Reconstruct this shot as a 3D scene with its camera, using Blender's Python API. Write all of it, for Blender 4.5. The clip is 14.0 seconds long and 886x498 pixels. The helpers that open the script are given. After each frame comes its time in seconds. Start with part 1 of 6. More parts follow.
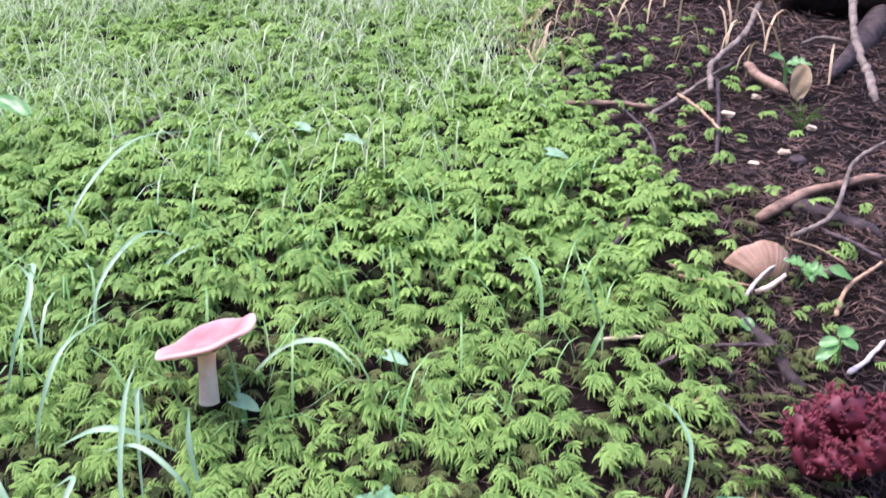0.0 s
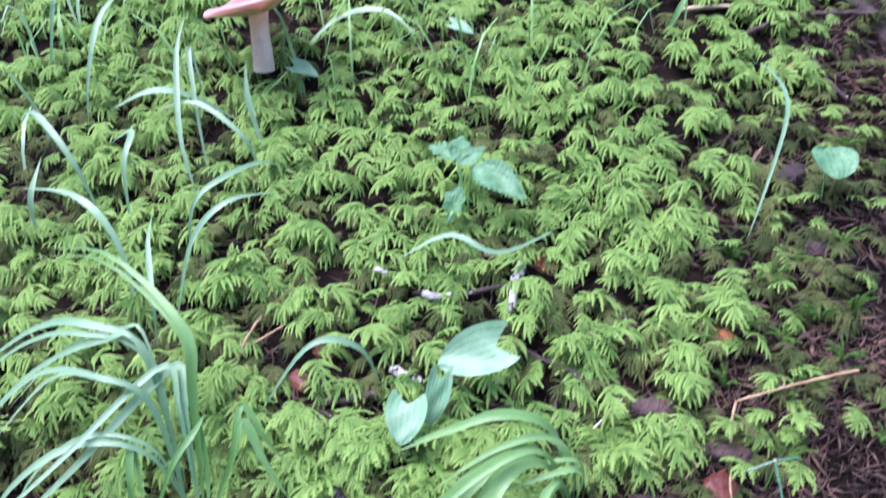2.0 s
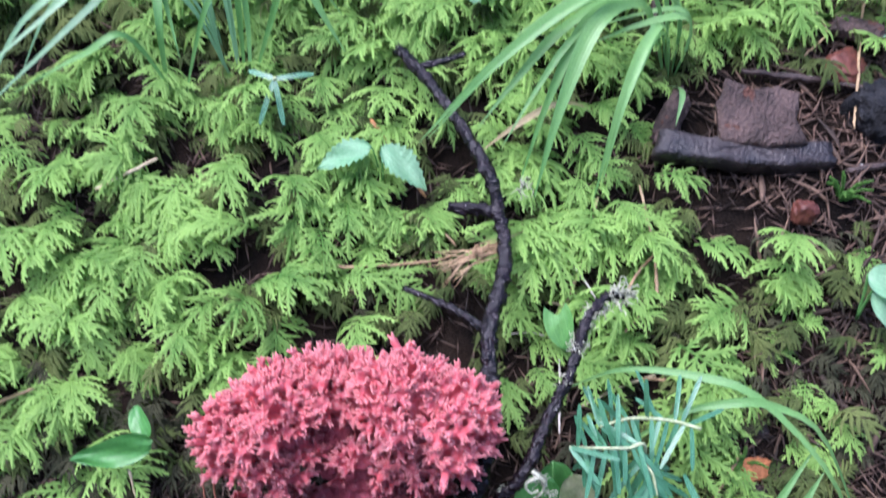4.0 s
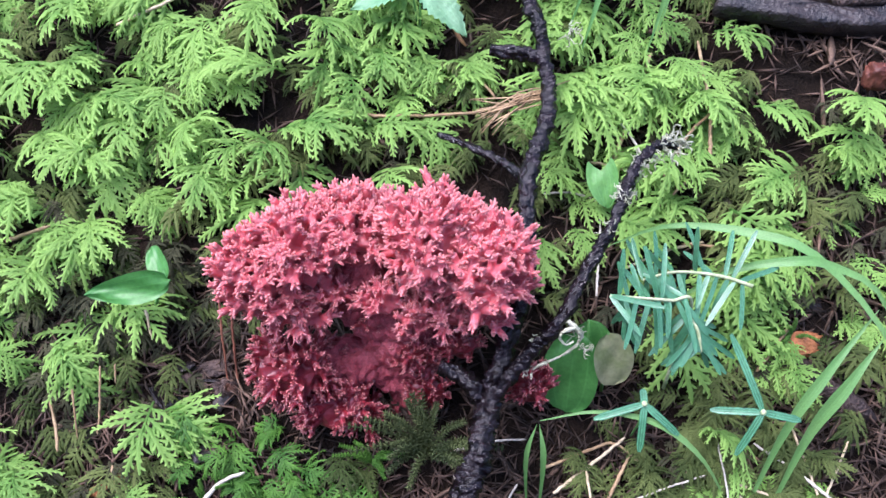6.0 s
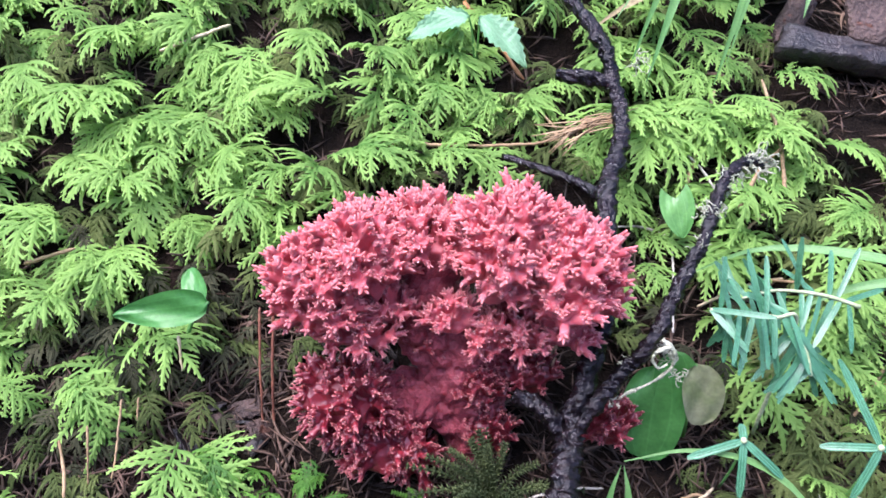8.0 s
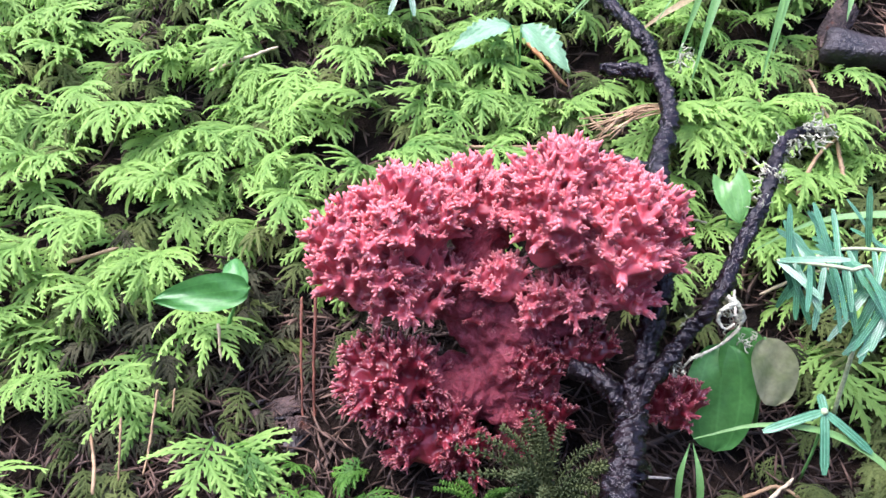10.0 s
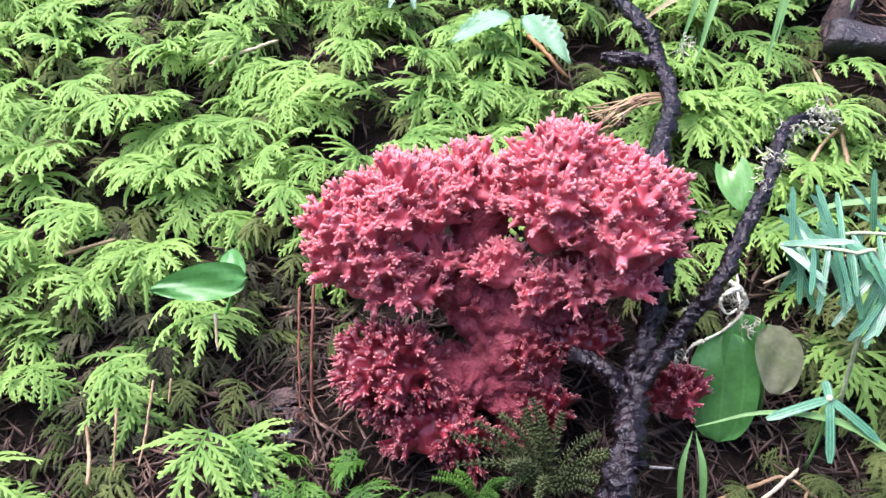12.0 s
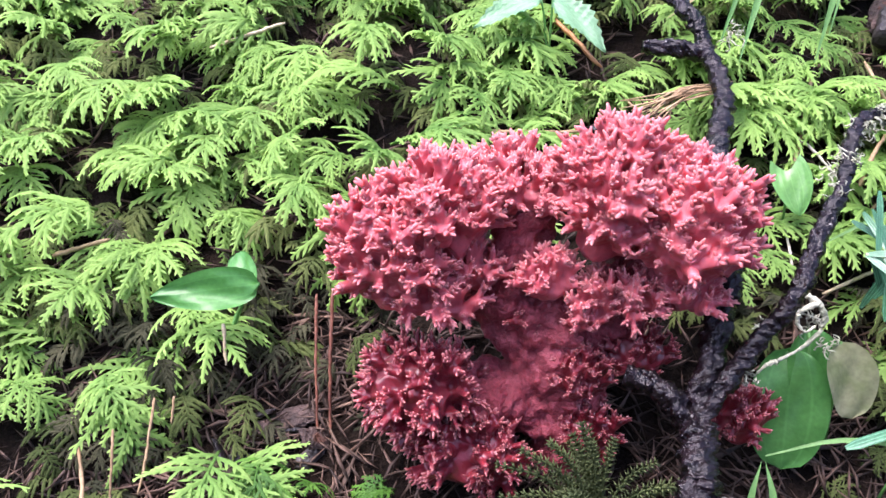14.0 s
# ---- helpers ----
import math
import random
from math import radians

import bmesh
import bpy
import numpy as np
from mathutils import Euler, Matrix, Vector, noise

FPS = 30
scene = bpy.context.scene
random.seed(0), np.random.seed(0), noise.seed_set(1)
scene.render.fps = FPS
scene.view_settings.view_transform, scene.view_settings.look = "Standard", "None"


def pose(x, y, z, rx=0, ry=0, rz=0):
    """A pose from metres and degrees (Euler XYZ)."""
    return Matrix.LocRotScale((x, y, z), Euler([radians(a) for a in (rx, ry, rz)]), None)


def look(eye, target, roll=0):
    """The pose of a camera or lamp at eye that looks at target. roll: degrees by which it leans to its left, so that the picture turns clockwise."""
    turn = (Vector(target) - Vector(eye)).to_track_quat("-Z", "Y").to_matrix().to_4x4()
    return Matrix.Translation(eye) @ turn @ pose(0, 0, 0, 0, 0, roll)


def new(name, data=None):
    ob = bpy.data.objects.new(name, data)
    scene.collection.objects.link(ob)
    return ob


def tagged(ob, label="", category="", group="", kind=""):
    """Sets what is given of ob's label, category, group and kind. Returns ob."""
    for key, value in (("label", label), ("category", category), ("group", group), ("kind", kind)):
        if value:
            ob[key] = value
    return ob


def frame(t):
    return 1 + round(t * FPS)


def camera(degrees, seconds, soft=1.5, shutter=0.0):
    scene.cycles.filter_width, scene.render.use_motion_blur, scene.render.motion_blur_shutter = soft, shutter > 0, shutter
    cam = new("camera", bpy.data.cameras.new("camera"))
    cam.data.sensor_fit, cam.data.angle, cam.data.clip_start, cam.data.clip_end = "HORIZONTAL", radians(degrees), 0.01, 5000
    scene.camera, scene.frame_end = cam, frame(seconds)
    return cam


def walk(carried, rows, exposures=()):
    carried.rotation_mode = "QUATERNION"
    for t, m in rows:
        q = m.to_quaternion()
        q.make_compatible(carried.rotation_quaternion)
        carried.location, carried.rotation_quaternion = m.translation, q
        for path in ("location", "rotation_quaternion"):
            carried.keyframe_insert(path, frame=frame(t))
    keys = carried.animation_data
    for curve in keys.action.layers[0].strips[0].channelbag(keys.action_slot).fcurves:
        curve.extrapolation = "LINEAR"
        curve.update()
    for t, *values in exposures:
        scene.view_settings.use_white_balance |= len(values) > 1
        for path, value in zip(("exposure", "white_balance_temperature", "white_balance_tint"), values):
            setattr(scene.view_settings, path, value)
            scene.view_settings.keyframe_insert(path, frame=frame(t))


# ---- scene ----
cam = camera(56.7, 14.0, shutter=0.4)
PATH = [
    (0, (0.0, 0.006, 0.64), (0.001, 1.957, 0.199), -0.0),
    (0.5, (-0.015, 0.007, 0.61), (-0.033, 1.932, 0.071), 0.1),
    (1, (-0.018, 0.017, 0.579), (-0.051, 1.904, -0.082), -0.1),
    (1.5, (-0.024, 0.019, 0.547), (-0.069, 1.859, -0.235), -0.6),
    (2, (-0.042, 0.018, 0.511), (-0.107, 1.789, -0.416), -1.0),
    (2.5, (-0.053, 0.021, 0.476), (-0.152, 1.724, -0.569), -1.5),
    (3, (-0.068, 0.017, 0.442), (-0.178, 1.671, -0.676), -1.5),
    (3.5, (-0.075, 0.007, 0.391), (-0.19, 1.593, -0.821), -1.4),
    (4, (-0.076, -0.001, 0.344), (-0.175, 1.508, -0.965), -0.2),
    (4.2, (-0.076, 0.0, 0.334), (-0.164, 1.476, -1.012), 0.4),
    (6.3, (-0.079, -0.011, 0.295), (-0.24, 1.38, -1.133), 0.5),
    (6.5, (-0.08, -0.008, 0.292), (-0.234, 1.381, -1.139), 0.8),
    (7, (-0.085, -0.011, 0.287), (-0.23, 1.426, -1.096), 1.9),
    (7.5, (-0.099, -0.017, 0.27), (-0.241, 1.51, -1.015), 2.6),
    (8, (-0.112, -0.023, 0.246), (-0.241, 1.588, -0.931), 2.9),
    (8.5, (-0.117, -0.032, 0.225), (-0.281, 1.68, -0.797), 2.1),
    (9, (-0.113, -0.039, 0.209), (-0.308, 1.702, -0.756), 0.9),
    (9.2, (-0.111, -0.042, 0.205), (-0.329, 1.705, -0.744), 0.6),
    (11.5, (-0.111, -0.046, 0.18), (-0.375, 1.724, -0.711), 0.2),
    (12, (-0.108, -0.045, 0.183), (-0.376, 1.728, -0.704), 0.0),
    (12.5, (-0.11, -0.038, 0.178), (-0.381, 1.735, -0.706), -0.3),
    (13, (-0.114, -0.03, 0.178), (-0.383, 1.743, -0.708), -0.3),
    (13.5, (-0.122, -0.026, 0.175), (-0.382, 1.746, -0.714), -0.0),
    (14, (-0.131, -0.02, 0.174), (-0.345, 1.751, -0.73), 1.2),
]
walk(cam, [(t, look(eye, target, roll)) for t, eye, target, roll in PATH], [(0, 1.92, 6000, 40), (1.5, 1.96, 5700, 39), (3, 1.74, 5600, 30), (4, 1.74, 5650, 24), (6.5, 1.90, 5850, 23), (9, 2.13, 5950, 25), (14, 2.22, 6250, 28)])

# ---- light ----
world = bpy.data.worlds.new("overcast_sky")
scene.world = world
world.use_nodes = True
wn = world.node_tree
sky = wn.nodes.new("ShaderNodeTexSky")
sky.sky_type, sky.sun_disc = "NISHITA", False
SUN_ELEVATION, SUN_AZIMUTH = radians(70), radians(-108)
sky.sun_elevation, sky.sun_rotation = SUN_ELEVATION, SUN_AZIMUTH
sky.air_density, sky.dust_density, sky.ozone_density = 1.0, 2.5, 1.2
wn.links.new(sky.outputs[0], wn.nodes["Background"].inputs[0])
wn.nodes["Background"].inputs[1].default_value = 0.115
sun_data = bpy.data.lights.new("sun", "SUN")
sun_data.energy, sun_data.angle, sun_data.color = 1.6, radians(42), (1.0, 0.985, 0.96)
sun = new("sun", sun_data)
sun_from = Vector((math.sin(SUN_AZIMUTH) * math.cos(SUN_ELEVATION), math.cos(SUN_AZIMUTH) * math.cos(SUN_ELEVATION), math.sin(SUN_ELEVATION)))
sun.matrix_basis = look(sun_from * 10, (0, 0, 0))


# ---- materials ----
def material(name, c1, c2, scale=40.0, fine=900.0, rough=0.6, bump=0.3, bump_scale=0.0005, through_light=0.0, tip=None, speck=None, speck_scale=300.0, speck_cut=0.62, veins=0.0, vein_tone=0.2, spec=0.4, coat=0.0, vary=0.0, grain=0.8, flesh=0.0):
    m = bpy.data.materials.new(name)
    m.use_nodes = True
    nt = m.node_tree
    bs = nt.nodes["Principled BSDF"]
    out = nt.nodes["Material Output"]
    geo = nt.nodes.new("ShaderNodeNewGeometry")

    def noise_at(s, detail=3.0):
        n = nt.nodes.new("ShaderNodeTexNoise")
        n.inputs["Scale"].default_value, n.inputs["Detail"].default_value = s, detail
        nt.links.new(geo.outputs["Position"], n.inputs["Vector"])
        return n.outputs["Fac"]

    def ramp(fac, lo, hi, a, b):
        r = nt.nodes.new("ShaderNodeValToRGB")
        r.color_ramp.elements[0].position, r.color_ramp.elements[1].position = lo, hi
        r.color_ramp.elements[0].color, r.color_ramp.elements[1].color = (*a, 1), (*b, 1)
        nt.links.new(fac, r.inputs[0])
        return r.outputs[0]

    def mix(kind, fac, a, b):
        x = nt.nodes.new("ShaderNodeMix")
        x.data_type, x.blend_type = "RGBA", kind
        if isinstance(fac, float):
            x.inputs[0].default_value = fac
        else:
            nt.links.new(fac, x.inputs[0])
        for v, i in ((a, 6), (b, 7)):
            if isinstance(v, tuple):
                x.inputs[i].default_value = (*v, 1)
            else:
                nt.links.new(v, x.inputs[i])
        return x.outputs[2]

    col = ramp(noise_at(scale), 0.36, 0.64, c1, c2)
    col = mix("MULTIPLY", grain, col, ramp(noise_at(fine, 4.0), 0.3, 0.7, (0.6, 0.6, 0.6), (1.25, 1.25, 1.25)))
    rnd = nt.nodes.new("ShaderNodeValToRGB")
    rnd.color_ramp.elements[0].color, rnd.color_ramp.elements[1].color = (*(3 * [0.80 - 0.45 * vary]), 1), (*(3 * [1.12 + 0.9 * vary]), 1)
    nt.links.new(geo.outputs["Random Per Island"], rnd.inputs[0])
    col = mix("MULTIPLY", 0.7, col, rnd.outputs[0])
    if tip:
        at = nt.nodes.new("ShaderNodeAttribute")
        at.attribute_name = "tip"
        pw = nt.nodes.new("ShaderNodeMath")
        pw.operation = "POWER"
        nt.links.new(at.outputs["Fac"], pw.inputs[0])
        pw.inputs[1].default_value = tip[3]
        col = mix("MIX", pw.outputs[0], col, tuple(tip[:3]))
    if speck:
        col = mix("MIX", ramp(noise_at(speck_scale, 5.0), speck_cut, speck_cut + 0.05, (0, 0, 0), (1, 1, 1)), col, speck)
    height = noise_at(fine, 5.0)
    if veins:
        at = nt.nodes.new("ShaderNodeAttribute")
        at.attribute_name = "leaf"
        sp = nt.nodes.new("ShaderNodeSeparateXYZ")
        nt.links.new(at.outputs["Vector"], sp.inputs[0])
        ml = nt.nodes.new("ShaderNodeMath")
        ml.operation, ml.inputs[1].default_value = "MULTIPLY", veins
        nt.links.new(sp.outputs["Y"], ml.inputs[0])
        co = nt.nodes.new("ShaderNodeMath")
        co.operation = "COSINE"
        nt.links.new(ml.outputs[0], co.inputs[0])
        col = mix("MIX", ramp(co.outputs[0], 0.86, 1.0, (0, 0, 0), 3 * (vein_tone,)), col, tuple(min(1.0, 1.6 * c + 0.03 + 0.25 * max(0.0, vein_tone - 0.2)) for c in c2))
        ad = nt.nodes.new("ShaderNodeMath")
        ad.operation = "MULTIPLY_ADD"
        nt.links.new(co.outputs[0], ad.inputs[0])
        ad.inputs[1].default_value = -0.5
        nt.links.new(height, ad.inputs[2])
        height = ad.outputs[0]
    bp = nt.nodes.new("ShaderNodeBump")
    bp.inputs["Strength"].default_value, bp.inputs["Distance"].default_value = bump, bump_scale
    nt.links.new(height, bp.inputs["Height"])
    nt.links.new(col, bs.inputs["Base Color"])
    nt.links.new(bp.outputs[0], bs.inputs["Normal"])
    bs.inputs["Roughness"].default_value = rough
    bs.inputs["Specular IOR Level"].default_value = spec
    if flesh:
        bs.inputs["Subsurface Weight"].default_value = flesh
        bs.inputs["Subsurface Radius"].default_value = (0.006, 0.0022, 0.0020)
        bs.inputs["Subsurface Scale"].default_value = 1.0
    if coat:
        bs.inputs["Coat Weight"].default_value, bs.inputs["Coat Roughness"].default_value = coat, 0.18
    if through_light:
        tr = nt.nodes.new("ShaderNodeBsdfTranslucent")
        nt.links.new(col, tr.inputs[0])
        mx = nt.nodes.new("ShaderNodeMixShader")
        mx.inputs[0].default_value = through_light
        nt.links.new(bs.outputs[0], mx.inputs[1])
        nt.links.new(tr.outputs[0], mx.inputs[2])
        nt.links.new(mx.outputs[0], out.inputs[0])
    return m


M = {
    "soil": material("dark_humus", (0.0045, 0.0032, 0.0024), (0.017, 0.011, 0.0075), 35, 700, 0.9, 0.9, 0.003, spec=0.1),
    "moss": material("moss_green", (0.085, 0.23, 0.040), (0.235, 0.42, 0.096), 14, 1500, 0.6, 0.5, 0.0004, 0.42, tip=(0.345, 0.55, 0.14, 1.4), spec=0.2),
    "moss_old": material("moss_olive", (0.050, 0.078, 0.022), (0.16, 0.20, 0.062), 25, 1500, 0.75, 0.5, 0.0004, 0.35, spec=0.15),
    "moss_dead": material("moss_dead_grey", (0.030, 0.034, 0.018), (0.10, 0.10, 0.055), 40, 1500, 0.8, 0.5, 0.0004, 0.3, spec=0.15),
    "moss_dark": material("moss_dark_green", (0.04, 0.13, 0.015), (0.10, 0.24, 0.03), 60, 1500, 0.6, 0.5, 0.0004, 0.25, spec=0.3),
    "moss_club": material("club_moss_olive", (0.035, 0.055, 0.018), (0.10, 0.13, 0.045), 60, 1500, 0.6, 0.5, 0.0004, 0.2, spec=0.3),
    "coral": material("coral_flesh", (0.46, 0.084, 0.104), (0.56, 0.132, 0.152), 60, 420, 0.45, 0.5, 0.0008, tip=(0.62, 0.195, 0.19, 2.0), grain=0.4, flesh=0.5, spec=0.3, coat=0.1),
    # stalk and lower lobes: redder wet flesh, with shade under the crown darkened in
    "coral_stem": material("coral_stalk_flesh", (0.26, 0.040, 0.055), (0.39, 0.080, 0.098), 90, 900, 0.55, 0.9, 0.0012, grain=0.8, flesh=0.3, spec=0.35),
    "coral_red_shaded": material("coral_flesh_red_shaded", (0.16, 0.011, 0.021), (0.25, 0.027, 0.039), 60, 420, 0.34, 0.6, 0.0010, tip=(0.55, 0.17, 0.16, 4.0), spec=0.5, grain=0.45, flesh=0.3, coat=0.25),
    "coral_dark": material("coral_flesh_maroon", (0.070, 0.008, 0.013), (0.14, 0.018, 0.026), 40, 900, 0.55, 0.35, 0.0003, 0.0, tip=(0.20, 0.032, 0.038, 2.0), spec=0.4),
    "bark": material("wet_dark_bark", (0.003, 0.0017, 0.0028), (0.015, 0.009, 0.0115), 160, 420, 0.17, 0.8, 0.0022, speck=(0.30, 0.29, 0.27), speck_scale=420, speck_cut=0.70, spec=0.36),
    "twig_dark": material("dark_twig", (0.025, 0.016, 0.014), (0.085, 0.055, 0.045), 90, 700, 0.5, 0.9, 0.001, speck=(0.40, 0.40, 0.36), speck_scale=260, speck_cut=0.66),
    "twig_lichen": material("lichen_twig", (0.34, 0.35, 0.31), (0.62, 0.63, 0.58), 200, 900, 0.85, 1.0, 0.0015, speck=(0.03, 0.02, 0.02), speck_scale=260, speck_cut=0.54),
    "lichen": material("pale_lichen", (0.42, 0.44, 0.30), (0.66, 0.66, 0.50), 200, 1200, 0.9, 0.8, 0.001, 0.2),
    "straw_tan": material("tan_straw", (0.24, 0.15, 0.075), (0.44, 0.31, 0.17), 70, 900, 0.6, 0.4, 0.0005),
    "straw_pale": material("pale_straw", (0.44, 0.34, 0.20), (0.62, 0.51, 0.34), 70, 900, 0.6, 0.4, 0.0005),
    "straw_white": material("white_stripped_wood", (0.40, 0.36, 0.30), (0.60, 0.55, 0.47), 70, 900, 0.6, 0.4, 0.0005),
    "twig_orange": material("orange_twig", (0.28, 0.12, 0.04), (0.44, 0.21, 0.08), 90, 900, 0.55, 0.4, 0.0005),
    "twig_red": material("red_brown_stalk", (0.10, 0.035, 0.022), (0.22, 0.085, 0.05), 90, 900, 0.5, 0.4, 0.0005),
    "wood_orange": material("orange_wood", (0.24, 0.075, 0.025), (0.42, 0.16, 0.06), 90, 900, 0.6, 0.8, 0.001),
    "wood_dark": material("rotten_dark_wood", (0.018, 0.012, 0.011), (0.075, 0.05, 0.042), 50, 500, 0.6, 1.0, 0.003),
    "wood_tan": material("tan_dead_wood", (0.16, 0.095, 0.055), (0.32, 0.21, 0.13), 40, 400, 0.65, 0.8, 0.002),
    "root_grey": material("grey_root", (0.10, 0.078, 0.052), (0.27, 0.225, 0.165), 40, 400, 0.75, 1.0, 0.003),
    "needles": material("brown_needles", (0.026, 0.016, 0.011), (0.12, 0.072, 0.050), 25, 900, 0.7, 0.3, 0.0004, vary=1.0),
    "chips": material("bark_shreds", (0.026, 0.016, 0.011), (0.13, 0.080, 0.052), 30, 700, 0.7, 0.8, 0.0008, vary=1.0),
    "bark_brown": material("brown_bark_piece", (0.036, 0.024, 0.020), (0.110, 0.072, 0.060), 60, 500, 0.5, 1.0, 0.0030, speck=(0.10, 0.04, 0.024), speck_scale=90, speck_cut=0.62, spec=0.3),
    "bark_black": material("black_bark_edge", (0.012, 0.010, 0.012), (0.05, 0.038, 0.036), 60, 500, 0.4, 0.9, 0.0015, spec=0.5),
    "stone": material("wet_dark_stone", (0.004, 0.004, 0.005), (0.020, 0.020, 0.022), 90, 600, 0.5, 1.0, 0.003, speck=(0.2, 0.2, 0.2), speck_scale=400, speck_cut=0.7, spec=0.3),
    "dead_leaf": material("red_brown_leaf", (0.10, 0.03, 0.02), (0.20, 0.07, 0.045), 70, 600, 0.5, 0.6, 0.0006, 0.15),
    "grass": material("grass_blade", (0.13, 0.32, 0.085), (0.24, 0.46, 0.15), 9, 1200, 0.35, 0.3, 0.0002, 0.4, veins=16.0, spec=0.5, grain=0.35),
    "grass_blue": material("bluish_grass_blade", (0.18, 0.37, 0.18), (0.30, 0.49, 0.27), 9, 1200, 0.32, 0.3, 0.0002, 0.35, veins=16.0, spec=0.6, grain=0.35),
    "grass_dry": material("dry_grass", (0.36, 0.27, 0.13), (0.52, 0.42, 0.24), 30, 900, 0.6, 0.3, 0.0003, 0.2),
    # pale grass; haze and brightness of the far bank are lightened into its colour
    "grass_far_hazed": material("meadow_grass", (0.42, 0.57, 0.29), (0.58, 0.69, 0.42), 3, 60, 0.4, 0.2, 0.0005, 0.4),
    "leaf": material("fresh_leaf", (0.09, 0.28, 0.065), (0.17, 0.40, 0.11), 60, 700, 0.32, 0.3, 0.0004, 0.35, veins=14.0, spec=0.6, grain=0.35),
    "leaf_dull": material("bluish_leaf", (0.17, 0.38, 0.19), (0.27, 0.48, 0.27), 60, 700, 0.5, 0.3, 0.0004, 0.3, veins=22.0, spec=0.6, grain=0.35),
    "leaf_rough": material("wrinkled_leaf", (0.085, 0.25, 0.10), (0.16, 0.36, 0.17), 120, 420, 0.5, 0.5, 0.0005, 0.3, veins=22.0, spec=0.5, grain=0.5),
    "leaf_dark": material("dark_leaf", (0.075, 0.26, 0.060), (0.13, 0.38, 0.095), 60, 700, 0.28, 0.3, 0.0004, 0.4, veins=11.0, vein_tone=0.14, spec=0.45, grain=0.35),
    "leaf_fade": material("fading_leaf", (0.25, 0.29, 0.13), (0.42, 0.41, 0.25), 90, 700, 0.45, 0.2, 0.0003, 0.5, grain=0.4),
    "fir": material("fir_needle", (0.03, 0.145, 0.06), (0.07, 0.23, 0.11), 60, 900, 0.3, 0.2, 0.0002, 0.1, veins=9.5, vein_tone=0.7, spec=0.6),
    "fir_stem": material("fir_stem", (0.33, 0.40, 0.20), (0.48, 0.53, 0.31), 200, 900, 0.6, 0.3, 0.0003),
    "cap_pink": material("russula_skin", (0.62, 0.20, 0.19), (0.72, 0.36, 0.32), 22, 300, 0.45, 0.2, 0.0005, through_light=0.45, tip=(0.80, 0.62, 0.57, 6.0), grain=0.2),
    "stem_white": material("russula_stem", (0.74, 0.62, 0.46), (0.84, 0.76, 0.60), 60, 400, 0.6, 0.3, 0.0006, through_light=0.35, grain=0.2),
    "cap_brown": material("brown_cap_skin", (0.27, 0.165, 0.095), (0.38, 0.25, 0.145), 25, 300, 0.6, 0.2, 0.0004, veins=26.0, grain=0.3),
}


# ---- mesh helpers ----
def smooth_path(pts, n):
    """Catmull-Rom through the points, n samples."""
    p = [np.array(q, float) for q in pts]
    p = [2 * p[0] - p[1]] + p + [2 * p[-1] - p[-2]]
    out = []
    for s in np.linspace(0, len(pts) - 1, n):
        i = min(int(s), len(pts) - 2)
        t = s - i
        a, b, c, d = p[i:i + 4]
        out.append(0.5 * (2 * b + (c - a) * t + (2 * a - 5 * b + 4 * c - d) * t * t + (3 * b - a - 3 * c + d) * t ** 3))
    return np.array(out)


def tube(path, radii, sides=6, jitter=0.0, rng=None):
    """A closed tube along a path: vertices and triangles."""
    path = np.array(path, float)
    n = len(path)
    tang = np.gradient(path, axis=0)
    tang /= np.linalg.norm(tang, axis=1)[:, None] + 1e-12
    ref = np.array((0.31, 0.17, 0.93))
    verts, faces = [], []
    for i in range(n):
        t = tang[i]
        a = np.cross(t, ref)
        if np.linalg.norm(a) < 0.1:
            a = np.cross(t, (1, 0, 0))
        a /= np.linalg.norm(a)
        b = np.cross(t, a)
        for k in range(sides):
            r = radii[i] * (1 + (jitter * rng.uniform(-1, 1) if jitter else 0))
            w = 2 * math.pi * k / sides
            verts.append(path[i] + r * (math.cos(w) * a + math.sin(w) * b))
    for i in range(n - 1):
        for k in range(sides):
            p, q = i * sides + k, i * sides + (k + 1) % sides
            faces += [(p, q, q + sides), (p, q + sides, p + sides)]
    verts += [path[0], path[-1]]
    e = n * sides
    for k in range(sides):
        faces += [(e, (k + 1) % sides, k), (e + 1, e - sides + k, e - sides + (k + 1) % sides)]
    return np.array(verts), np.array(faces, int)


def weld(pieces):
    """Joins (verts, faces[, tip]) pieces into one set of arrays."""
    vs, fs, ts, o = [], [], [], 0
    for p in pieces:
        vs.append(p[0])
        fs.append(p[1] + o)
        ts.append(p[2] if len(p) > 2 else np.zeros(len(p[0])))
        o += len(p[0])
    return np.concatenate(vs), np.concatenate(fs), np.concatenate(ts)


def mesh_from(name, v, f, mat, tip=None, leaf=None, smooth=True):
    v, f = np.asarray(v, np.float32), np.asarray(f, np.int32)
    k = f.shape[1]
    me = bpy.data.meshes.new(name)
    me.vertices.add(len(v))
    me.vertices.foreach_set("co", v.ravel())
    me.loops.add(f.size)
    me.loops.foreach_set("vertex_index", f.ravel())
    me.polygons.add(len(f))
    me.polygons.foreach_set("loop_start", np.arange(0, f.size, k, dtype=np.int32))
    me.polygons.foreach_set("use_smooth", np.full(len(f), smooth))
    if tip is not None:
        me.attributes.new("tip", "FLOAT", "POINT").data.foreach_set("value", np.asarray(tip, np.float32))
    if leaf is not None:
        me.attributes.new("leaf", "FLOAT_VECTOR", "POINT").data.foreach_set("vector", np.asarray(leaf, np.float32).ravel())
    me.update(calc_edges=True)
    me.materials.append(M[mat] if isinstance(mat, str) else mat)
    return me


def part(name, me, parent, label=""):
    ob = new(name, me)
    ob.parent = parent
    if label:
        tagged(ob, label)
    return ob


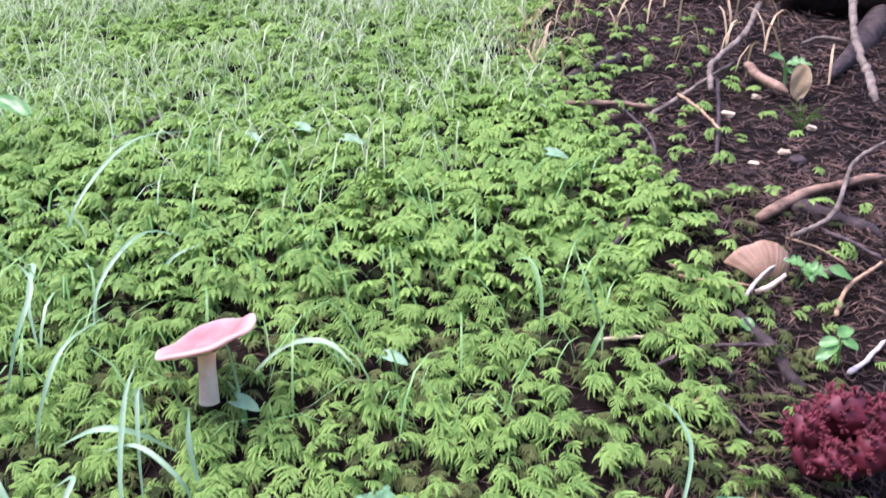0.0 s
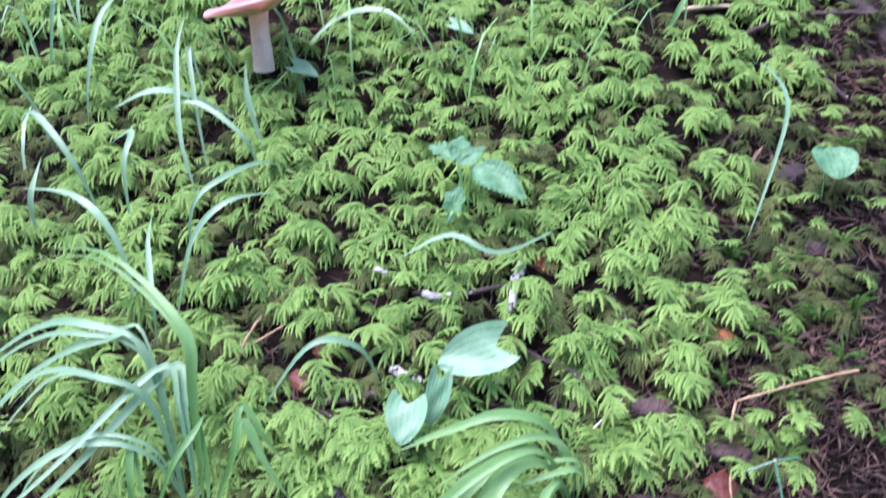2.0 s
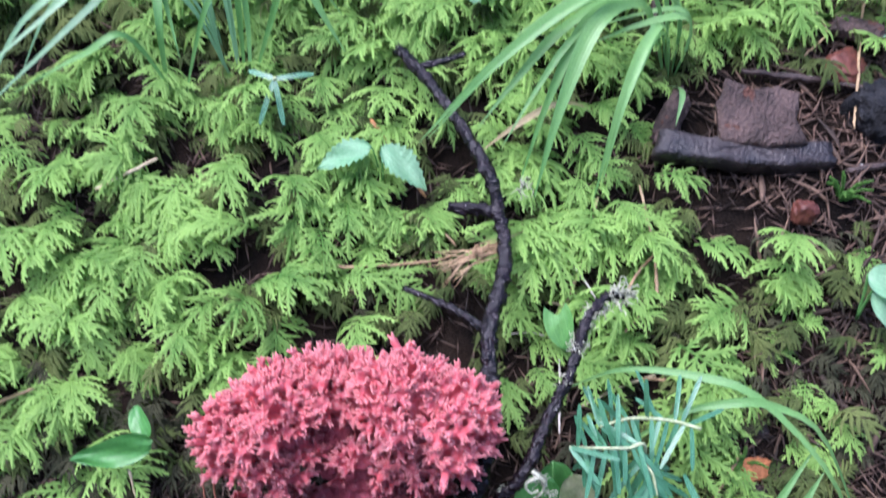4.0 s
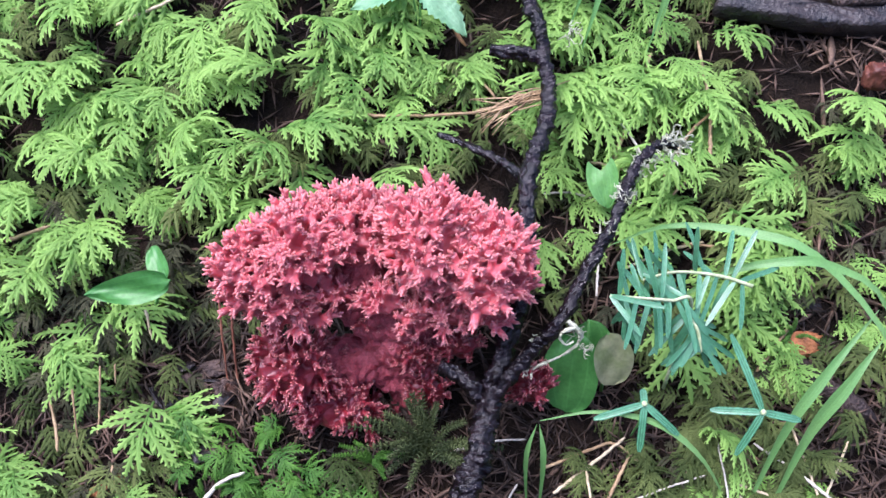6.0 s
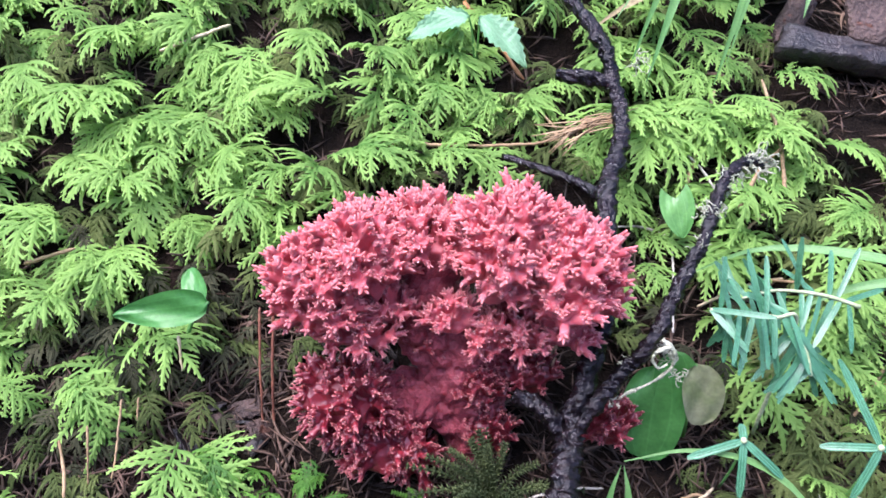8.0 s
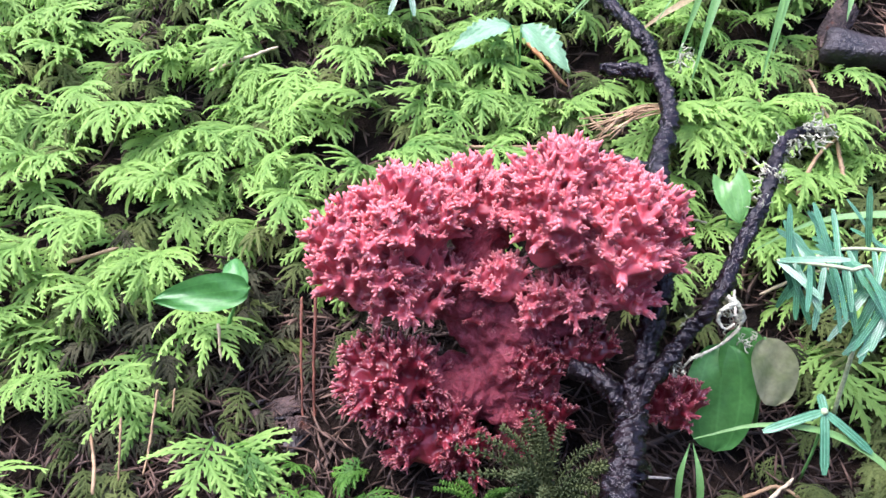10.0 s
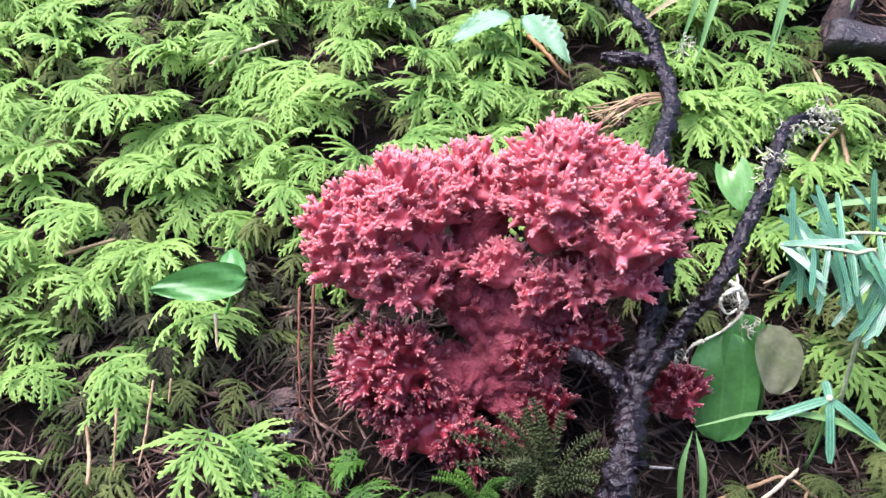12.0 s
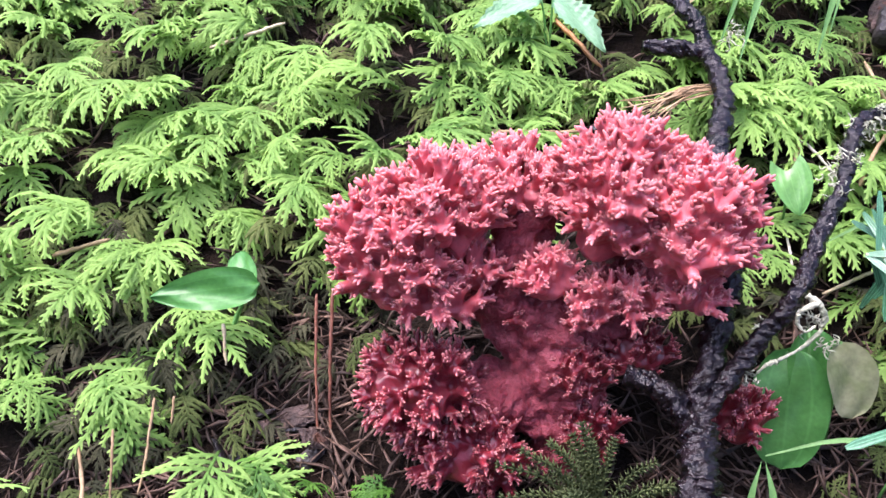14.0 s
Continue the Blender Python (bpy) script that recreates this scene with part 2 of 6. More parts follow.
def thing(name, at, label, category, group=""):
    ob = new(name)
    ob.location = at
    ob.empty_display_size = 0.01
    return tagged(ob, label, category, group)


def unit(v):
    v = np.array(v, float)
    return v / (np.linalg.norm(v) + 1e-12)


# ---- ground ----
# y below -0.45: unseen rise, added to block low light from behind the camera
GY = (-60, -6, -2.2, -0.9, -0.45, 0, 0.1, 0.18, 0.25, 0.34, 0.45, 0.55, 0.7, 0.86, 1.2, 1.6, 2.5, 6, 12, 120)
GZ = (4.0, 2.6, 0.9, -0.12, -0.26, -0.105, -0.055, -0.015, 0.03, 0.078, 0.135, 0.18, 0.235, 0.305, 0.465, 0.58, 0.93, 2.0, 2.6, 3.5)


def bank(y):
    y = np.asarray(y, float)
    return sum(np.interp(y + d, GY, GZ) for d in (-0.03, -0.015, 0, 0.015, 0.03)) / 5


def soil_height(x, y):
    """Height of the bare soil."""
    lump = 0.006 * noise.noise((x * 9, y * 9, 0.3)) + 0.004 * noise.noise((x * 28, y * 28, 3.3)) + 0.002 * noise.noise((x * 80, y * 80, 7.1))
    return float(bank(y)) - 0.010 + lump


def grown(lo, hi, step, far):
    """Coordinates that are fine between lo and hi and widen outward to +-far."""
    mid = list(np.arange(lo, hi, step))
    left, right, s = [lo], [hi], step
    while right[-1] < far:
        s *= 1.22
        right.append(right[-1] + s)
        left.append(left[-1] - s)
    return np.array(left[:0:-1] + mid + right)


gx, gy = grown(-0.55, 0.55, 0.008, 110), grown(0.02, 1.2, 0.008, 110)
gv = [(x, y, soil_height(x, y)) for y in gy for x in gx]
nx = len(gx)
gi = np.array([[j * nx + i for i in range(nx - 1)] for j in range(len(gy) - 1)]).ravel()
gf = np.stack([gi, gi + 1, gi + 1 + nx, gi + nx], axis=1)
ground = new("ground", mesh_from("ground", gv, gf, "soil"))
tagged(ground, "dark brown forest soil of a sloping bank", "ground", kind="structure")

# edge between the moss on one side and the bare litter on the other
EDGE_Y = (0.0, 0.15, 0.17, 0.22, 0.27, 0.30, 0.34, 0.36, 0.42, 0.46, 0.55, 0.65, 0.76, 0.95, 1.11, 1.45, 1.65, 2.1, 3.0)
EDGE_X = (-0.19, -0.19, -0.03, 0.02, 0.03, 0.10, 0.10, 0.03, 0.05, 0.14, 0.15, 0.17, 0.23, 0.29, 0.32, 0.32, 0.28, 0.22, 0.2)


def mossy(x, y):
    """1 in the moss, 0 in the litter."""
    e = float(np.interp(y, EDGE_Y, EDGE_X)) + (0.03 + 0.05 * y) * noise.noise((x * 14, y * 14, 5.0)) + 0.14 * max(0.0, y - 0.5) * noise.noise((x * 5, y * 5, 1.0))
    return min(1.0, max(0.0, 0.5 + (e - x) / (0.035 + 0.13 * max(0.0, y - 0.35))))


# ---- moss ----
def frond_template(rng, pairs, detail):
    """One tamarisk-moss frond, one unit long, growing along +x, its face up: an arched axis with drooping fingers, each finger with
    short blunt side fingers. detail 2: full, 1: fewer and plainer, 0: flat fingers with two barbs."""
    pieces = []
    n = 10
    ang = np.radians(np.linspace(30, -34 + rng.uniform(-18, 16), n))
    ax = np.zeros((n, 3))
    bend = rng.uniform(-0.35, 0.35)
    for i in range(1, n):
        ax[i] = ax[i - 1] + np.array((math.cos(ang[i]), bend * (i / n - 0.3), math.sin(ang[i]))) * 0.64 / (n - 1)
    if detail:
        v, f = tube(ax[::3], np.array((0.017, 0.017, 0.016, 0.010)), 3)
        pieces.append((v, f, np.clip(v[:, 0], 0, 1) * 0.6))
    side_y = np.array((0, 1.0, 0))
    rows = [(0.10 + 0.84 * (j + (0.5 if side > 0 else 0.0) + rng.uniform(-0.2, 0.2)) / pairs, side) for j in range(pairs) for side in (-1, 1)] + [(0.97, 0)]
    for s, side in rows:
        q = min(n - 1.001, max(0.0, s * (n - 1)))
        i = min(int(q), n - 2)
        root = ax[i] + (q - i) * (ax[i + 1] - ax[i])
        fw = unit(ax[i + 1] - ax[i])
        up = np.array((-fw[2], 0, fw[0]))
        ln = (0.54, 0.47, 0.46)[2 - detail] * float(np.interp(s, (0, 0.28, 0.6, 1), (0.60, 1.0, 0.90, 0.62))) * rng.uniform(0.6, 1.25)
        th = math.radians(80 - 50 * s + rng.uniform(-18, 18)) * abs(side)
        out = math.cos(th) * fw + math.sin(th) * side * side_y
        segs = (5, 3, 2)[2 - detail]
        d = unit(out + rng.uniform(0.05, 0.3) * up)
        pts = [root]
        for k in range(segs):
            drop = (k + 1) / segs
            d = unit(d + 0.10 / segs * fw - 1.15 / segs * drop * up * rng.uniform(0.4, 1.4) - np.array((0, 0, 0.85 / segs * drop)))
            pts.append(pts[-1] + d * ln / segs)
        pts = np.array(pts)
        sd = unit(np.cross(up, out))
        if not detail:
            v = np.array([pts[0] - 0.02 * sd, pts[1] - 0.065 * sd - 0.02 * up, pts[2], pts[1] + 0.065 * sd - 0.02 * up, pts[1] + 0.02 * up,
                          pts[0] + 0.2 * ln * d, pts[1] + 0.16 * ln * d + 0.13 * sd, pts[1] + 0.16 * ln * d - 0.13 * sd])
            pieces.append((v, np.array([(0, 1, 4), (1, 2, 4), (4, 2, 3), (0, 4, 3), (5, 4, 6), (5, 7, 4)]), np.array((0.25, 0.6, 1.0, 0.6, 0.5, 0.3, 0.8, 0.8))))
            continue
        wide = (1.0 if detail == 2 else 1.15) * np.interp(np.linspace(0, 1, segs + 1), (0, 0.25, 0.7, 1), (0.015, 0.025, 0.020, 0.008))
        tipv = 0.25 + 0.75 * np.linspace(0, 1, segs + 1)
        v = np.concatenate([[p - w * sd - 0.7 * w * up, p + 0.55 * w * up, p + w * sd - 0.7 * w * up] for p, w in zip(pts, wide)])
        f = []
        for k in range(segs):
            for c in (0, 1):
                a = 3 * k + c
                f += [(a, a + 1, a + 4), (a, a + 4, a + 3)]
        pieces.append((v, np.array(f), np.repeat(tipv, 3)))
        count = max(3, round(ln / (0.085 if detail == 2 else 0.14)))
        for k in range(count):
            for sg in (-1, 1):
                u = min(0.93, (k + 0.35 + 0.25 * sg * rng.uniform(0.4, 1.0)) / count)
                a = min(int(u * segs), segs - 1)
                b0 = pts[a] + (u * segs - a) * (pts[a + 1] - pts[a])
                bd = unit(pts[a + 1] - pts[a])
                l2 = 0.40 * ln * (1.0 - 0.85 * u) * rng.uniform(0.3, 1.15) + 0.016
                dr = unit(0.80 * bd + sg * rng.uniform(0.5, 0.85) * sd + rng.uniform(-0.5, 0.1) * up)
                w = (0.0135 if detail == 2 else 0.022) * np.cross(up, dr)
                t0, t1 = tipv[a], min(1.0, tipv[a] + 0.3)
                if detail == 2:
                    v = np.array([b0 - 0.8 * w, b0 + 0.8 * w, b0 + 0.72 * l2 * dr - w, b0 + 0.72 * l2 * dr + w, b0 + l2 * dr - 0.10 * l2 * up])
                    pieces.append((v, np.array([(0, 3, 1), (0, 2, 3), (2, 4, 3)]), np.array((t0, t0, t1, t1, t1))))
                else:
                    v = np.array([b0 - w, b0 + l2 * dr, b0 + w])
                    pieces.append((v, np.array([(0, 1, 2)]), np.array((t0, t1, t0))))
    return weld(pieces)


rng = random.Random(11)
FRONDS = {2: [frond_template(rng, rng.choice((5, 6, 6, 7)), 2) for _ in range(14)],
          1: [frond_template(rng, rng.choice((5, 6, 6, 7)), 1) for _ in range(10)],
          0: [frond_template(rng, 6, 0) for _ in range(8)]}


def scatter(items, templates):
    """Joins copies of the templates at the poses given by items (index, 4 x 4)."""
    pieces = []
    for k, (v, f, t) in enumerate(templates):
        ms = np.array([m for i, m in items if i == k])
        if not len(ms):
            continue
        w = np.einsum("cij,nj->cni", ms[:, :3, :3], v) + ms[:, None, :3, 3]
        ff = f[None] + (np.arange(len(ms)) * len(v))[:, None, None]
        pieces.append((w.reshape(-1, 3), ff.reshape(-1, 3), np.tile(t, len(ms))))
    return weld(pieces)


BARE = [(-0.045, 0.208, 0.032), (-0.205, 0.160, 0.028), (-0.13, 0.205, 0.050), (-0.155, 0.185, 0.035), (-0.10, 0.205, 0.04), (-0.241, 0.80, 0.006), (0.07, 0.385, 0.05), (0.13, 0.40, 0.03), (-0.08, 0.165, 0.035), (-0.15, 0.258, 0.030), (-0.115, 0.262, 0.024),
        (-0.19, 0.53, 0.02), (0.018, 0.40, 0.022), (-0.082, 0.338, 0.012), (-0.10, 0.372, 0.012), (-0.072, 0.30, 0.010), (-0.20, 0.20, 0.02), (-0.045, 0.19, 0.03)]


def free(x, y):
    return all((x - a) ** 2 + (y - b) ** 2 > r * r for a, b, r in BARE)


def frond_pose(r, x, y, size, lift, tilt):
    """A frond that hangs down the bank, more or less."""
    yaw = -90 + r.gauss(0, 58)
    base = Vector((x, y, soil_height(x, y) + lift))
    rot = Euler((radians(r.gauss(0, 16)), radians(tilt + r.gauss(0, 15)), radians(yaw))).to_matrix().to_4x4()
    return np.array(Matrix.Translation(base) @ rot @ Matrix.Diagonal((size, size * r.uniform(0.85, 1.15), size * r.uniform(0.8, 1.1), 1)))


def frond_field(r, x0, x1, y0, y1, per_m2, size, lift, tilt, detail, keep_gaps, spread=0.0, past=0.0):
    items = []
    for _ in range(int(per_m2 * (x1 - x0) * (y1 - y0))):
        x, y = r.uniform(x0, x1), r.uniform(y0, y1)
        outside = abs(x + 0.05) > 0.34 + 0.62 * y + 0.35 * noise.noise((x * 2.2, y * 2.2, 6.0)) or y > 2.7
        if outside != (spread > 0):
            continue
        m = mossy(x - past, y)
        if r.random() > (m ** 1.5 + 0.07) * min(1.0, 0.45 + max(0.0, y - 0.12) * 5):
            continue
        gap = noise.noise((x * 17, y * 17, 9.0)) + 0.5 * noise.noise((x * 40, y * 40, 2.0))
        low = max(0.0, min(1.0, (0.262 - y) / 0.03)) * max(0.0, min(1.0, (x + 0.31) / 0.04)) if detail == 2 else 0.0
        clump = 0.5 * math.exp(-((x + 0.285) ** 2 + (y - 0.275) ** 2) / 0.0012)
        thin = 0.22 * max(0.0, min(1.0, (x + 0.17) / 0.05)) * max(0.0, 1 - abs(y - 0.385) / 0.07) if detail == 2 else 0.0
        if gap + clump < keep_gaps + 0.60 * low + thin or not free(x, y):
            continue
        s = r.uniform(*size) * (1.0 if m > 0.5 else 0.75)
        items.append((r.randrange(len(FRONDS[detail])), frond_pose(r, x, y, s, r.uniform(*lift), tilt)))
    return items


rng = random.Random(5)
moss = thing("moss_carpet", (-0.1, 0.4, 0.1), "bright yellow-green feather moss carpet covering the bank", "moss")
near = frond_field(rng, -0.48, 0.22, 0.06, 0.47, 5600, (0.024, 0.048), (0.000, 0.018), -2, 2, -0.30)
picked = [q for q in near if q[1][1, 3] < 0.40 and -0.36 < q[1][0, 3] < 0.12][::2][:300]
rest = [q for q in near if not any(q is p for p in picked)]
frond_meshes = [mesh_from("frond", v, f, "moss", t) for v, f, t in FRONDS[2]]
to_moss = Matrix.Translation((0.1, -0.4, -0.1))
for k, m in picked:
    ob = part("frond", frond_meshes[k], moss)
    ob.matrix_basis = to_moss @ Matrix(m.tolist())


def moss_stuff(name, items, detail, mat, label):
    v, f, t = scatter(items, FRONDS[detail])
    ob = new(name, mesh_from(name, v, f, mat, t))
    tagged(ob, label, "moss", kind="stuff")


moss_stuff("moss_bed", rest, 2, "moss", "bright green feather moss fronds on the bank")
mid = frond_field(rng, -0.95, 0.75, 0.45, 1.0, 6600, (0.024, 0.048), (0.002, 0.024), 0, 1, -0.22)
moss_stuff("moss_slope", mid, 1, "moss", "bright green feather moss fronds on the bank")
far = frond_field(rng, -2.0, 0.6, 0.98, 2.8, 3400, (0.038, 0.064), (0.004, 0.034), -2, 0, -0.75)
far += frond_field(rng, -3.5, 1.2, -0.5, 4.5, 300, (0.05, 0.09), (0.004, 0.03), 2, 0, -0.35, 1.0)
moss_stuff("moss_upper", far, 0, "moss", "yellow-green moss covering the upper bank")
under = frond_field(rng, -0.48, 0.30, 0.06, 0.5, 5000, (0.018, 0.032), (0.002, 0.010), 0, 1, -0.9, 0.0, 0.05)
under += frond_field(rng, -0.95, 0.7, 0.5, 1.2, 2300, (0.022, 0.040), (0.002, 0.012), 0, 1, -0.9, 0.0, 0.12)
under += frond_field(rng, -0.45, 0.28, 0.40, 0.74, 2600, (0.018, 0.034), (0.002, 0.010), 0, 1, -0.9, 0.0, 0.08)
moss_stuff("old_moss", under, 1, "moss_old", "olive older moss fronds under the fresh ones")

dead = frond_field(rng, -0.30, -0.10, 0.12, 0.26, 9000, (0.014, 0.028), (0.000, 0.009), 0, 1, -0.3, 0.0, 0.12)
dead += frond_field(rng, -0.14, 0.16, 0.10, 0.34, 5500, (0.012, 0.024), (0.000, 0.006), 0, 1, -0.2, 0.0, 0.2)
moss_stuff("dead_moss", dead, 1, "moss_dead", "greyish dead moss tangle in the litter")


PATCHES = {"moss_old": ((0.022, 0.205, 0.016, 11), (0.010, 0.180, 0.016, 12), (0.030, 0.190, 0.014, 9), (0.000, 0.158, 0.014, 9), (-0.030, 0.165, 0.014, 8), (0.045, 0.185, 0.014, 8), (-0.120, 0.160, 0.016, 9), (-0.060, 0.150, 0.014, 9), (-0.015, 0.150, 0.016, 10), (0.020, 0.165, 0.016, 10), (-0.225, 0.150, 0.014, 9), (0.30, 0.66, 0.06, 18), (0.26, 0.58, 0.05, 18), (0.33, 0.80, 0.06, 16)),
           "moss_dark": ((-0.180, 0.166, 0.010, 9), (-0.160, 0.156, 0.010, 8), (-0.205, 0.178, 0.008, 5), (-0.030, 0.150, 0.010, 6)),
           "moss": ((0.055, 0.172, 0.010, 9), (0.046, 0.232, 0.010, 8), (0.020, 0.150, 0.010, 7), (0.085, 0.250, 0.016, 8), (0.24, 0.60, 0.04, 9), (0.30, 0.74, 0.05, 8), (0.21, 0.50, 0.03, 8), (0.28, 0.68, 0.04, 8))}
rng = random.Random(51)
for mat, spots in PATCHES.items():
    items = []
    for x, y, spread, count in spots:
        for _ in range(count):
            px, py = x + rng.gauss(0, spread), y + rng.gauss(0, spread)
            items.append((rng.randrange(len(FRONDS[2])), frond_pose(rng, px, py, rng.uniform(0.016, 0.030), rng.uniform(0.002, 0.010), -2)))
    moss_stuff("litter_moss", items, 2, mat, "small moss fronds growing through the litter")


# ---- litter ----
def needle_template(r):
    b = r.uniform(-0.12, 0.12)
    v = np.array([(-0.5, 0, 0), (0, b + 0.034, -0.02), (0, b - 0.034, -0.02), (0, b, 0.04), (0.5, 0, 0)])
    return v, np.array([(0, 2, 1), (0, 3, 2), (0, 1, 3), (4, 1, 2), (4, 2, 3), (4, 3, 1)]), np.zeros(5)


def chip_template(r):
    pts = smooth_path([(-0.5, 0, 0), (-0.1, r.uniform(-0.1, 0.1), r.uniform(0, 0.12)), (0.5, r.uniform(-0.1, 0.1), 0)], 5)
    v, f = tube(pts, np.array((0.02, 0.055, 0.065, 0.05, 0.015)) * r.uniform(0.6, 1.4), 4, 0.25, r)
    v[:, 2] *= 0.5
    return v, f, np.zeros(len(v))


rng = random.Random(21)
NEEDLES, CHIPS = [needle_template(rng) for _ in range(6)], [chip_template(rng) for _ in range(8)]


def litter(r, count, x0, x1, y0, y1, size, templates, everywhere):
    items = []
    while len(items) < count:
        x, y = r.uniform(x0, x1), r.uniform(y0, y1)
        if r.random() > (1 - mossy(x, y)) + everywhere:
            continue
        s = r.uniform(*size)
        slope = math.degrees(math.atan2(float(bank(y + 0.02) - bank(y - 0.02)), 0.04))
        rot = Euler((radians(slope), 0, 0)).to_matrix() @ Euler((radians(r.uniform(0, 360)), radians(r.gauss(0, 13)), radians(r.uniform(0, 360)))).to_matrix()
        base = Vector((x, y, soil_height(x, y) + r.uniform(0.0, 0.005)))
        items.append((r.randrange(len(templates)), np.array(Matrix.Translation(base) @ rot.to_4x4() @ Matrix.Scale(s, 4))))
    return items


def litter_stuff(name, items, templates, mat, label):
    v, f, t = scatter(items, templates)
    tagged(new(name, mesh_from(name, v, f, mat)), label, "forest litter", kind="stuff")


litter_stuff("fallen_needles", litter(rng, 5200, -0.33, 0.10, 0.08, 0.24, (0.009, 0.020), NEEDLES, 1.0) + litter(rng, 15000, -0.45, 0.35, 0.04, 0.55, (0.010, 0.022), NEEDLES, 0.4) + litter(rng, 14000, -0.45, 1.0, 0.45, 1.3, (0.014, 0.035), NEEDLES, 0.25)
             + litter(rng, 11000, 0.1, 1.6, 1.1, 2.4, (0.018, 0.055), NEEDLES, 0.04), NEEDLES, "needles", "brown spruce needles and fine twigs on the soil")
litter_stuff("bark_shreds", litter(rng, 2200, -0.25, 0.3, 0.04, 0.5, (0.010, 0.026), CHIPS, 0.12) + litter(rng, 2200, 0.1, 0.9, 0.5, 1.3, (0.010, 0.032), CHIPS, 0.04)
             + litter(rng, 1700, 0.2, 1.5, 1.2, 2.4, (0.012, 0.045), CHIPS, 0.0) + litter(rng, 150, -0.29, -0.12, 0.10, 0.235, (0.006, 0.014), CHIPS, 1.0), CHIPS, "chips", "brown shreds of bark and rotten wood on the soil")


# ---- coral fungi ----
def sprig_template(r):
    """One branchlet of a coral fungus, about one unit high along +z: its body (a stout trunk with a few arms) and its short blunt teeth."""
    body, teeth = [], []

    def limb(into, root, d, ln, radii, tips, sides):
        bend = np.array([r.uniform(-0.10, 0.10) for _ in range(3)])
        path = [root + unit(d + bend * s) * ln * s for s in np.linspace(0, 1, len(radii))]
        v, f = tube(path, radii, sides, 0.08, r)
        into.append((v, f, np.concatenate([np.repeat(tips, sides), (tips[0], tips[-1])])))
        return path[-1]

    def forks(d, count, low, high):
        turn, side = r.uniform(0, 6.28), unit(np.cross(d, (0.3, 0.5, 0.2)))
        other = np.cross(unit(d), side)
        for i in range(count):
            w = turn + 6.28 * i / count + r.uniform(-0.45, 0.45)
            yield unit(unit(d) + r.uniform(low, high) * (math.cos(w) * side + math.sin(w) * other))

    up = np.array((0, 0, 1.0))
    top = limb(body, np.zeros(3), up, r.uniform(0.22, 0.38), (0.170, 0.125, 0.140, 0.150), (0.0, 0.08, 0.2, 0.25), 7)
    for d in forks(up, r.choice((3, 4, 4)), 0.28, 0.72):
        k = r.uniform(0.85, 1.15)
        end = limb(body, top - 0.10 * up, d, r.uniform(0.30, 0.52), (0.112 * k, 0.086 * k, 0.080 * k, 0.090 * k), (0.25, 0.3, 0.4, 0.45), 6)
        for q in forks(d, r.choice((3, 4, 4, 5)), 0.15, 0.75):
            g = r.uniform(0.8, 1.15)
            limb(teeth, end - 0.06 * d, q, r.uniform(0.12, 0.23), (0.052 * g, 0.042 * g, 0.034 * g, 0.016 * g), (0.42, 0.5, 0.7, 1.0), 5)
    return weld(body), weld(teeth)


rng = random.Random(33)
SPRIGS = [sprig_template(rng) for _ in range(16)]


def lump_mesh(centre, radii, rough, seed, sub=4):
    bm = bmesh.new()
    bmesh.ops.create_icosphere(bm, subdivisions=sub, radius=1)
    v = np.array([q.co[:] for q in bm.verts])
    f = np.array([[q.index for q in p.verts] for p in bm.faces])
    bm.free()
    k = np.array([1 + rough * noise.noise((p[0] * 1.7 + seed, p[1] * 1.7, p[2] * 1.7)) + 0.5 * rough * noise.noise((p[0] * 5, p[1] * 5 + seed, p[2] * 5)) for p in v])
    return v * k[:, None] * np.array(radii) + np.array(centre), f, np.zeros(len(v))


HOLES = ((-0.1450, 0.061, 0.0026), (-0.1230, 0.060, 0.0024))


def coral_lobe(r, centre, radii, count, size, low=-0.5, lean=(0, -0.1, 0.85)):
    """A knob of flesh set all over with forked branchlets."""
    centre, radii = np.array(centre), np.array(radii)
    inner = np.maximum(radii - 0.55 * size, 0.40 * radii)
    pieces = [lump_mesh(centre, inner, 0.38, r.uniform(0, 50), 3)]
    items = []
    i, count = 0, int(0.9 * count)
    while len(items) < count:
        i += 1
        z = 1 - 2 * ((i * 0.754877) % 1.0)
        w = 2 * math.pi * ((i * 0.569840) % 1.0)
        n = np.array((math.sqrt(1 - z * z) * math.cos(w), math.sqrt(1 - z * z) * math.sin(w), z))
        if n[2] < low + r.uniform(-0.15, 0.15):
            if i > 20 * count:
                break
            continue
        base = centre + n * inner * r.uniform(0.80, 0.97)
        d = unit(n / radii * radii.mean() + np.array(lean) + np.array([r.gauss(0, 0.22) for _ in range(3)]))
        q = Vector(d).to_track_quat("Z", "Y").to_matrix() @ Euler((0, 0, r.uniform(0, 6.28))).to_matrix()
        s = size * r.uniform(0.75, 1.25)
        mid = base + 0.5 * s * d
        if any((mid[0] - hx) ** 2 + (mid[2] - hz) ** 2 < hr * hr for hx, hz, hr in HOLES):
            count -= 1
            continue
        items.append((r.randrange(len(SPRIGS)), np.array(Matrix.Translation(base) @ q.to_4x4() @ Matrix.Diagonal((s, s, s, 1)))))
    pieces.append(scatter(items, [q[0] for q in SPRIGS]))
    return weld(pieces), scatter(items, [q[1] for q in SPRIGS])


